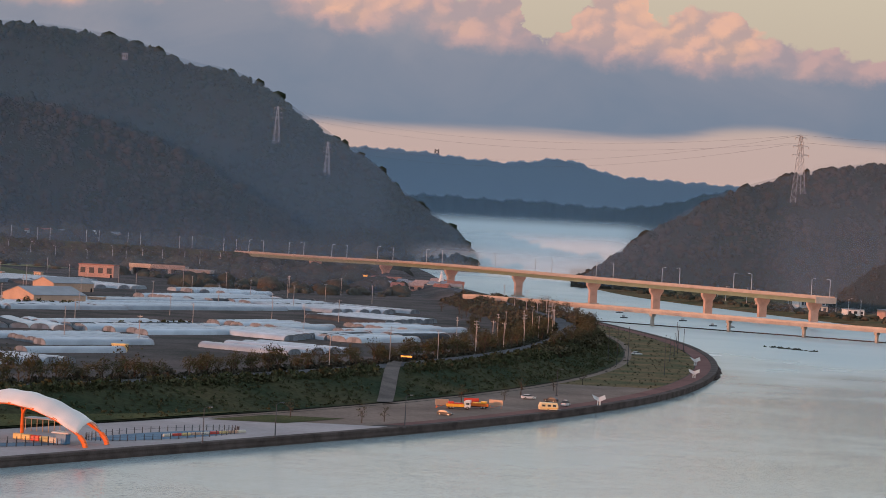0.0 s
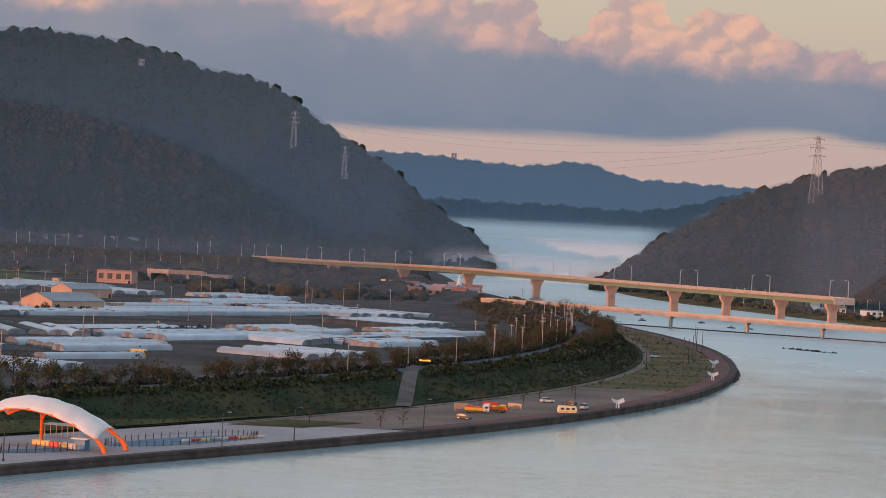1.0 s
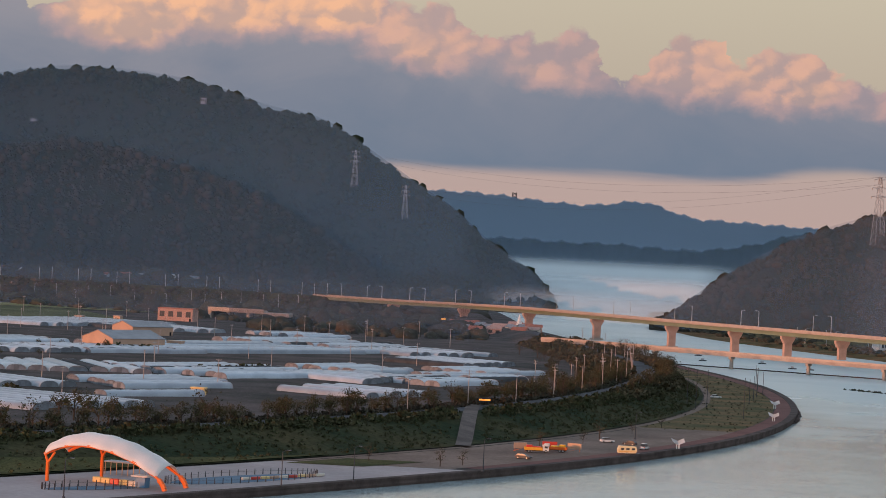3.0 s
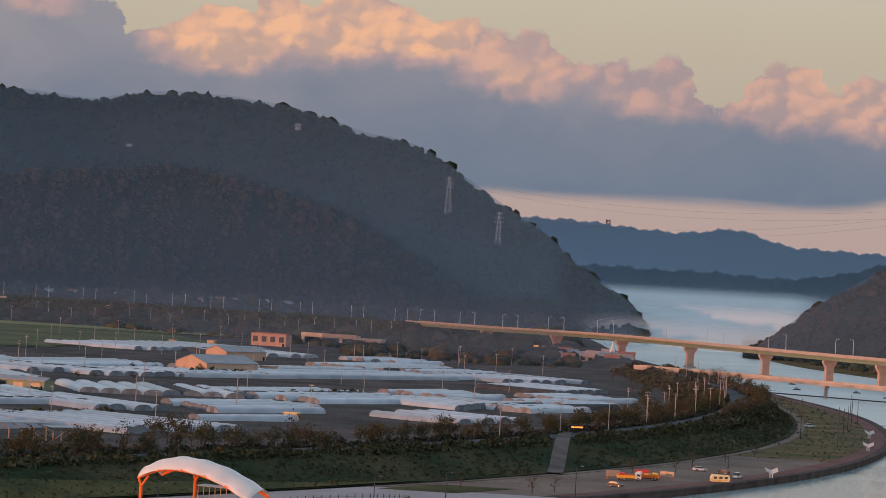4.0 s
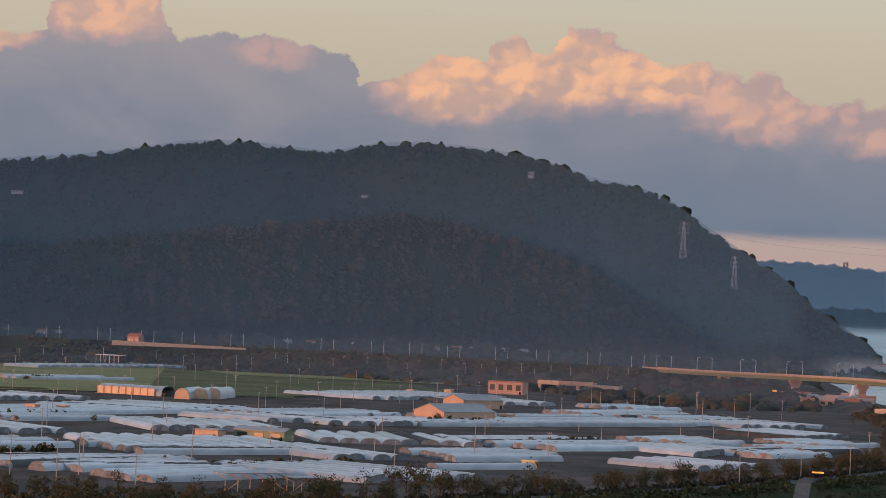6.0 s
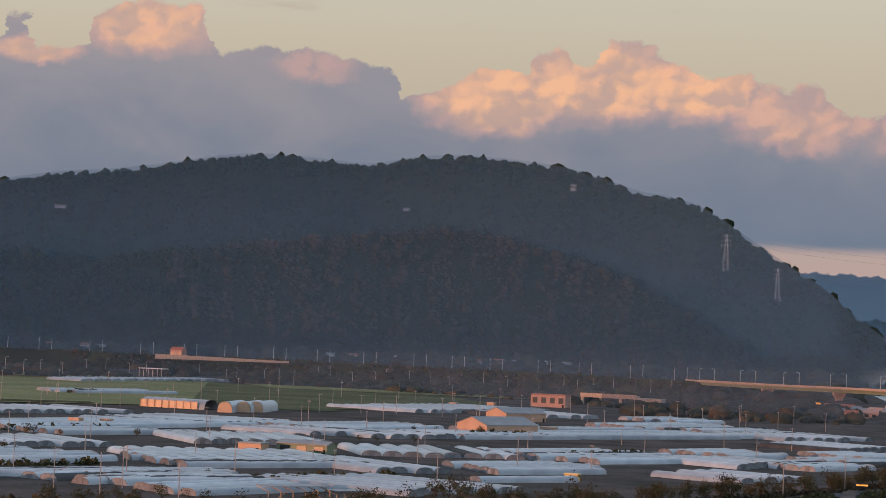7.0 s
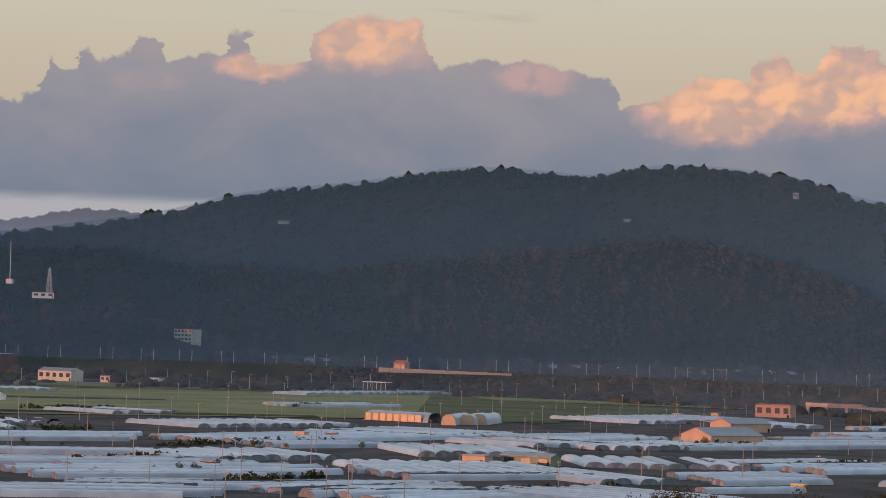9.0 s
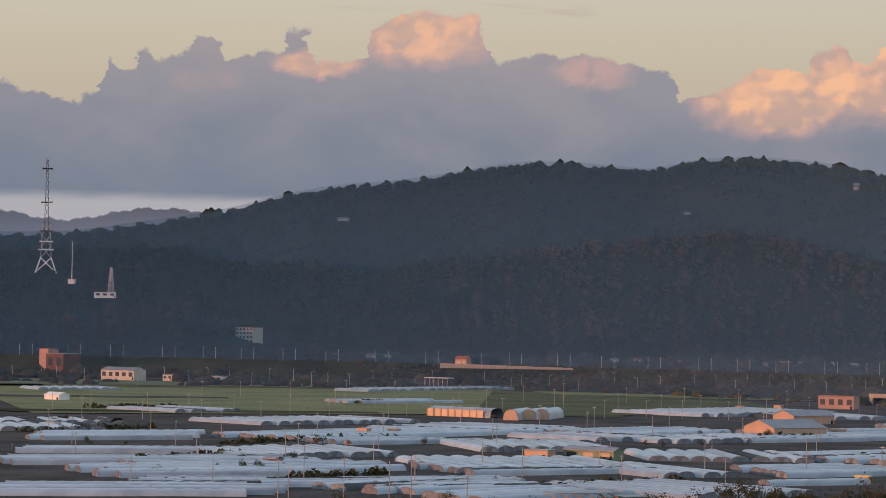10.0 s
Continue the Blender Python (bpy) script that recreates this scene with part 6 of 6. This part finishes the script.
def message_sign(x, y, z, w, h, up, label):
    t = empty("message_sign", pose(x, y, z), label, "sign", "lit signs")
    part("case", boxes((-w / 2 - 0.3, w / 2 + 0.3, 0, 0.5, up, up + h + 1.0), bevel=0.05), M_DARKSTEEL, t)
    part("display", boxes((-w / 2, w / 2, -0.06, -0.004, up + 0.4, up + 0.4 + h)), M_GLOW, t, "lit amber display")
    for sx in (-0.35, 0.35):
        part("post", rods(((sx * w, 0.25, 0), (sx * w, 0.25, up), 0.12, 0.12)), M_DARKSTEEL, t)


message_sign(-11, 893, 6.6, 4.0, 0.55, 2.4, "dark roadside message board with a lit amber line")
message_sign(-60, 1949, 3.0, 6.0, 1.3, 4.0, "lit orange shop sign near the bridge")
message_sign(-44, 1990, 3.0, 5.0, 1.4, 2.0, "lit orange shop sign under the bridge")

# ramp from the levee road down to the lot
M_RAMP = material("worn_ramp", (0.13, 0.105, 0.095), 0.9, vary=0.25, size=10, fine=0.2)
rr = np.linspace(0, 1, 24)
xs, ys2, zs = (np.zeros((24, 3)) for _ in range(3))
for i, u in enumerate(rr):
    x, y = -15.5 + 1.0 * u, 772 + 140 * u
    for j, off in enumerate((-2.4, 0.0, 2.4)):
        xs[i, j], ys2[i, j] = x + off, y
        zs[i, j] = float(land_z(shore(y) - (x + off), y)) + 0.6
tagged(new("ramp", sheet("ramp", xs, ys2, zs, M_RAMP)), "pale straight ramp up the levee", "ramp", kind="structure")


# ---------------------------------------------------------------- trees and shrubs
def tree_meshes(seed, height, bare=0.0):
    """A tapered trunk with limbs, and a crown of many small leaf clumps with gaps."""
    rng = random.Random(seed)
    tb, cb = bmesh.new(), bmesh.new()
    rod(tb, (0, 0, -0.3), (rng.uniform(-0.2, 0.2), 0, height * 0.55), height * 0.028, height * 0.016)
    tips = []
    for k in range(9):
        q = k * 2.4 + rng.uniform(-0.4, 0.4)
        z0 = height * rng.uniform(0.22, 0.55)
        ln = height * rng.uniform(0.22, 0.40)
        tip = Vector((ln * math.cos(q) * 0.8, ln * math.sin(q) * 0.8, z0 + ln * rng.uniform(0.5, 1.1)))
        rod(tb, (0, 0, z0), tip, height * 0.012, height * 0.004, seg=4)
        tips.append(tip)
    tips.append(Vector((0, 0, height * 0.85)))
    verts, faces = [], []
    for tip in tips:
        for _ in range(int((1 - bare) * 46)):
            c = tip + Vector([rng.gauss(0, height * 0.085) for _ in range(3)])
            s = height * rng.uniform(0.018, 0.042)
            a, b = (Vector([rng.uniform(-1, 1) for _ in range(3)]).normalized() for _ in range(2))
            n0 = len(verts)
            verts += [tuple(c + a * s), tuple(c + b * s), tuple(c - a * s * 0.9), tuple(c - b * s * 0.8 + a.cross(b) * s * 0.6)]
            faces += [(n0, n0 + 1, n0 + 2), (n0, n0 + 2, n0 + 3), (n0, n0 + 3, n0 + 1)]
    me = bpy.data.meshes.new("crown")
    me.from_pydata(verts, [], faces)
    return mesh_of(tb, "trunk", M_BARK), me


TREES = []
for k in range(6):
    tr, cr = tree_meshes(40 + k, 6.0 + 0.5 * k, 0.78 if k >= 4 else 0.0)
    cr.materials.append(M_BUSH if k >= 3 else M_LEAF)
    TREES.append((tr, cr))


def tree(x, y, z, k, scale, label, group):
    t = empty("tree", pose(x, y, z, 0, 0, (x * 37 + y * 11) % 360) @ Matrix.Diagonal((scale, scale, scale, 1)), label, "tree", group)
    part("trunk", TREES[k][0], None, t)
    part("crown", TREES[k][1], None, t)


rng = random.Random(33)
for k in range(150):      # levee row beyond the road
    y = 600 + k * 3.4 + rng.uniform(-2, 2)
    d = float(top_d(y)) + rng.choice((15, 18, 22, 27)) + rng.uniform(-2, 2)
    i = rng.choice((0, 1, 2, 2, 3, 4, 5))
    tree(float(shore(y)) - d, y, float(land_z(d, y)) - 0.1, i, rng.uniform(0.8, 1.3), "dark roadside tree on the levee" if i < 3 else "thin brown autumn tree on the levee", "levee trees")
for k in range(26):      # trees between the road and the fields on the bend
    y = 1050 + k * 19 + rng.uniform(-3, 3)
    d = float(top_d(y)) + rng.uniform(16, 60)
    tree(float(shore(y)) - d, y, float(land_z(d, y)) - 0.1, rng.choice((0, 1, 3, 4, 5)), rng.uniform(0.7, 1.2), "autumn tree between the road and the fields", "field edge trees")
for k in range(60):      # brown wood round the bend
    y = 1030 + k * 7.2 + rng.uniform(-3, 3)
    d = float(top_d(y)) + rng.uniform(-6, 2)
    tree(float(shore(y)) - d, y, float(land_z(d, y)) - 0.1, rng.choice((0, 3, 3, 4, 5)), rng.uniform(0.8, 1.25), "brown autumn tree on the river bend", "bend trees")
for x, y, s in ((-125, 740, 1.5), (-118, 736, 1.3), (-131, 752, 1.4), (-137, 760, 1.2), (-112, 748, 1.1)):
    tree(x, y, 6.0, 1, s, "dense dark tree above the plaza", "plaza trees")
for x, y in ((-20, 700), (-14, 708), (8, 788), (22, 812), (28, 838), (40, 868), (52, 905), (-40, 705)):
    tree(x, y, 2.1, 4, rng.uniform(0.55, 0.85), "thin bare sapling at the foot of the levee", "saplings")
for k in range(32):      # clumps among the greenhouses
    a, r = rng.choice(((-21, 960), (-20.5, 1010), (-19.4, 1150), (-17.6, 1160), (-15, 900), (-13.4, 900), (-10, 1290), (-24, 1130), (-23, 1180), (-11.6, 1190)))
    x, y = polar(a + rng.uniform(-1.2, 1.2), r + rng.uniform(-12, 12))
    tree(x, y, 2.9, rng.choice((0, 1, 2)), rng.uniform(0.4, 0.8), "low dark tree between the greenhouses", "field trees")


def clumps(name, places, size, mat, label, category, seed, leafy=False):
    """Low bushes of ragged outline, all in one mesh: sprays of leaves, or rounded heads where far off."""
    rng = random.Random(seed)
    verts, faces = [], []
    for x, y, z, s in places:
        w, h = size * s * rng.uniform(0.7, 1.3), size * s * rng.uniform(0.6, 1.2)
        if leafy:
            for _ in range(15):
                q, k, up = rng.uniform(0, 6.283), rng.random() ** 0.5, rng.random()
                c = Vector((x + w * k * math.cos(q) * (1.1 - 0.7 * up), y + w * k * math.sin(q) * (1.1 - 0.7 * up), z + h * (0.1 + up)))
                reach = 0.42 * w * rng.uniform(0.5, 1.1)
                u, v = (Vector([rng.uniform(-1, 1) for _ in range(3)]).normalized() * reach for _ in range(2))
                n0 = len(verts)
                verts += [tuple(c + u), tuple(c + v), tuple(c - u * 0.8), tuple(c - v * 0.9)]
                faces += [(n0, n0 + 1, n0 + 2), (n0, n0 + 2, n0 + 3)]
            continue
        n0 = len(verts)
        for zf, wf in ((0.0, 0.9), (0.45, 1.0), (0.8, 0.6)):
            for k in range(5):
                q = k * 1.2566 + zf
                ww = w * wf * rng.uniform(0.65, 1.35)
                verts.append((x + ww * math.cos(q), y + ww * math.sin(q), z - 0.2 + h * zf * rng.uniform(0.85, 1.2)))
        verts.append((x, y, z + h * rng.uniform(0.85, 1.15)))
        for ring in (0, 5):
            for k in range(5):
                p, q = n0 + ring + k, n0 + ring + (k + 1) % 5
                faces.append((p, q, q + 5, p + 5))
        for k in range(5):
            faces.append((n0 + 10 + k, n0 + 10 + (k + 1) % 5, n0 + 15))
    me = bpy.data.meshes.new(name)
    me.from_pydata(verts, [], faces)
    me.materials.append(mat)
    for p in me.polygons:
        p.use_smooth = not leafy
    return tagged(new(name, me), label, category, kind="stuff")


def plain_z(r):
    return 3.0 + 15.0 * float(smoothstep(r, 2350, 2900))


rng = random.Random(50)
spots = []
for _ in range(6500):    # scrub and woods between the fields and the hills
    a = rng.uniform(-30, -0.8)
    lo = 2060 if a < -13 else 1790 + 260 * min(1, max(0, (-a - 6) / 7)) if a < -6 else 1640
    r = rng.uniform(lo, 2860)
    x, y = polar(a, r)
    if x > float(shore(y)) - 12 or abs(r - float(hw_r(a)) - 4) < 17 and a < -4:
        continue
    if a < -15 and r < 2400 and noise.noise(Vector((x / 90, y / 60, 1.0))) < 0.02:
        continue
    spots.append((x, y, plain_z(r), rng.uniform(0.35, 1.2) * (2.0 if rng.random() < 0.16 else 1.0)))
for _ in range(900):     # brush on the highway bank
    a, off = rng.uniform(-18.5, -4.4), rng.uniform(-33, -11)
    x, y = polar(a, float(hw_r(a)) + off)
    spots.append((x, y, float(hw_z(a)) - 15.2 + (off + 34) / 22 * 14.6, rng.uniform(0.25, 0.75)))
clumps("scrub", spots, 4.4, M_SCRUB, "dark scrub and woods at the foot of the hills", "scrub", 51)
spots = []
for _ in range(7000):    # bushes on the levee slope and by the road
    y = rng.uniform(560, 1500)
    d = rng.uniform(float(foot_d(y)), float(top_d(y)) + 3)
    if abs(float(shore(y)) - d + 15) < 5:
        continue
    spots.append((float(shore(y)) - d, y, float(land_z(d, y)) + 0.2, rng.uniform(0.3, 1.0)))
clumps("levee_bushes", spots, 0.95, M_LEAF, "tufts and bushes on the grassy levee slope", "bushes", 52, True)
spots = []
for _ in range(2600):
    y = rng.uniform(1000, 1620)
    d = float(top_d(y)) + (rng.uniform(-8, 2) if rng.random() < 0.6 else rng.uniform(15, 34))
    spots.append((float(shore(y)) - d, y, float(land_z(d, y)), rng.uniform(0.4, 1.2)))
clumps("bend_bushes", spots, 2.6, M_BUSH, "brown brush on the bend of the levee", "bushes", 53, True)
spots = []
for _ in range(4600):
    y = rng.uniform(560, 1300)
    d = float(top_d(y)) + rng.uniform(14, 40)
    spots.append((float(shore(y)) - d, y, float(land_z(d, y)), rng.uniform(0.4, 1.1)))
clumps("hedge", spots, 1.8, M_SCRUB, "dark hedge beyond the levee road", "hedge", 54, True)
spots = []
for a0, a1, r in ((-21.5, -17.5, 1150), (-23.5, -21, 1010), (-20, -17.8, 905), (-26, -23, 1245), (-13.8, -11.2, 880), (-9.5, -8, 1275), (-24.5, -22.5, 1560), (-18.5, -17.6, 1700), (-7.2, -5.6, 1120), (-26, -24.6, 1350)):
    for _ in range(90):
        a = rng.uniform(a0, a1)
        x, y = polar(a, r + 20 * (a - a0) + rng.uniform(-6, 6))
        spots.append((x, y, 2.9, rng.uniform(0.4, 1.2)))
clumps("field_hedge", spots, 2.3, M_LEAF, "dark hedges and weeds between the greenhouses", "hedge", 59, True)
spots = []
for _ in range(2200):    # dark shrubs along the top of the slope, before the road
    y = rng.uniform(570, 1060)
    d = float(top_d(y)) + rng.uniform(-9, 2)
    x = float(shore(y)) - d
    if abs(x + 15) < 4.5 and y < 920 or noise.noise(Vector((y / 14, 2.0, 7.0))) < -0.18:
        continue
    spots.append((x, y, float(land_z(d, y)) + 0.2, rng.uniform(0.35, 1.15)))
clumps("slope_shrubs", spots, 1.7, M_LEAF, "dark shrubs along the top of the levee slope", "shrubs", 61, True)
spots = []
for _ in range(700):     # weeds and brush on the near field edge
    a, r = rng.uniform(-20, -10), rng.uniform(690, 765)
    x, y = polar(a, r)
    d = float(shore(y)) - x
    if d < float(top_d(y)) + 16:
        continue
    spots.append((x, y, float(land_z(d, y)), rng.uniform(0.3, 1.1)))
clumps("field_edge_brush", spots, 2.0, M_BUSH, "brown brush and weeds at the field edge", "brush", 60, True)
for k in range(30):
    a, r = rng.uniform(-19, -10), rng.uniform(700, 775)
    x, y = polar(a, r)
    d = float(shore(y)) - x
    if d > float(top_d(y)) + 16:
        tree(x, y, float(land_z(d, y)) - 0.1, rng.choice((0, 1, 3, 4, 5)), rng.uniform(0.6, 1.05), "scrubby tree at the near edge of the fields", "field edge trees")
spots = []
for _ in range(700):
    y = rng.uniform(900, 1560)
    spots.append((float(shore(y)) - rng.uniform(9, float(foot_d(y))), y, 2.05, rng.uniform(0.2, 0.6)))
clumps("meadow_tufts", spots, 1.0, M_BUSH, "dry tufts on the riverside meadow", "tufts", 55, True)
spots = []
for k in range(420):     # quay stones with weeds at the outer bend, far bank brush
    y = rng.uniform(1000, 1560)
    spots.append((float(shore(y)) + rng.uniform(-0.5, 1.2), y, 0.1, rng.uniform(0.5, 1.2)))
clumps("bank_stones", spots, 1.0, M_QUAY, "dark boulders along the foot of the bank", "boulders", 56)
spots = [(x, y, 0.0, rng.uniform(0.3, 0.8)) for x, y in ((166 + 24 * u + rng.uniform(-2, 2), 1310 - 30 * u + rng.uniform(-2, 2)) for u in (rng.random() for _ in range(70)))]
clumps("reed_islet", spots, 1.2, M_SCRUB, "low dark reed islet in the river", "reeds", 57)
spots = []
for _ in range(1400):
    y = rng.uniform(1450, 2300)
    spots.append((float(bank_right(y)) + rng.uniform(4, 160), y, 3.2, rng.uniform(0.3, 1.1)))
clumps("bank_scrub", spots, 3.4, M_SCRUB, "dark scrub on the far river bank", "scrub", 58)
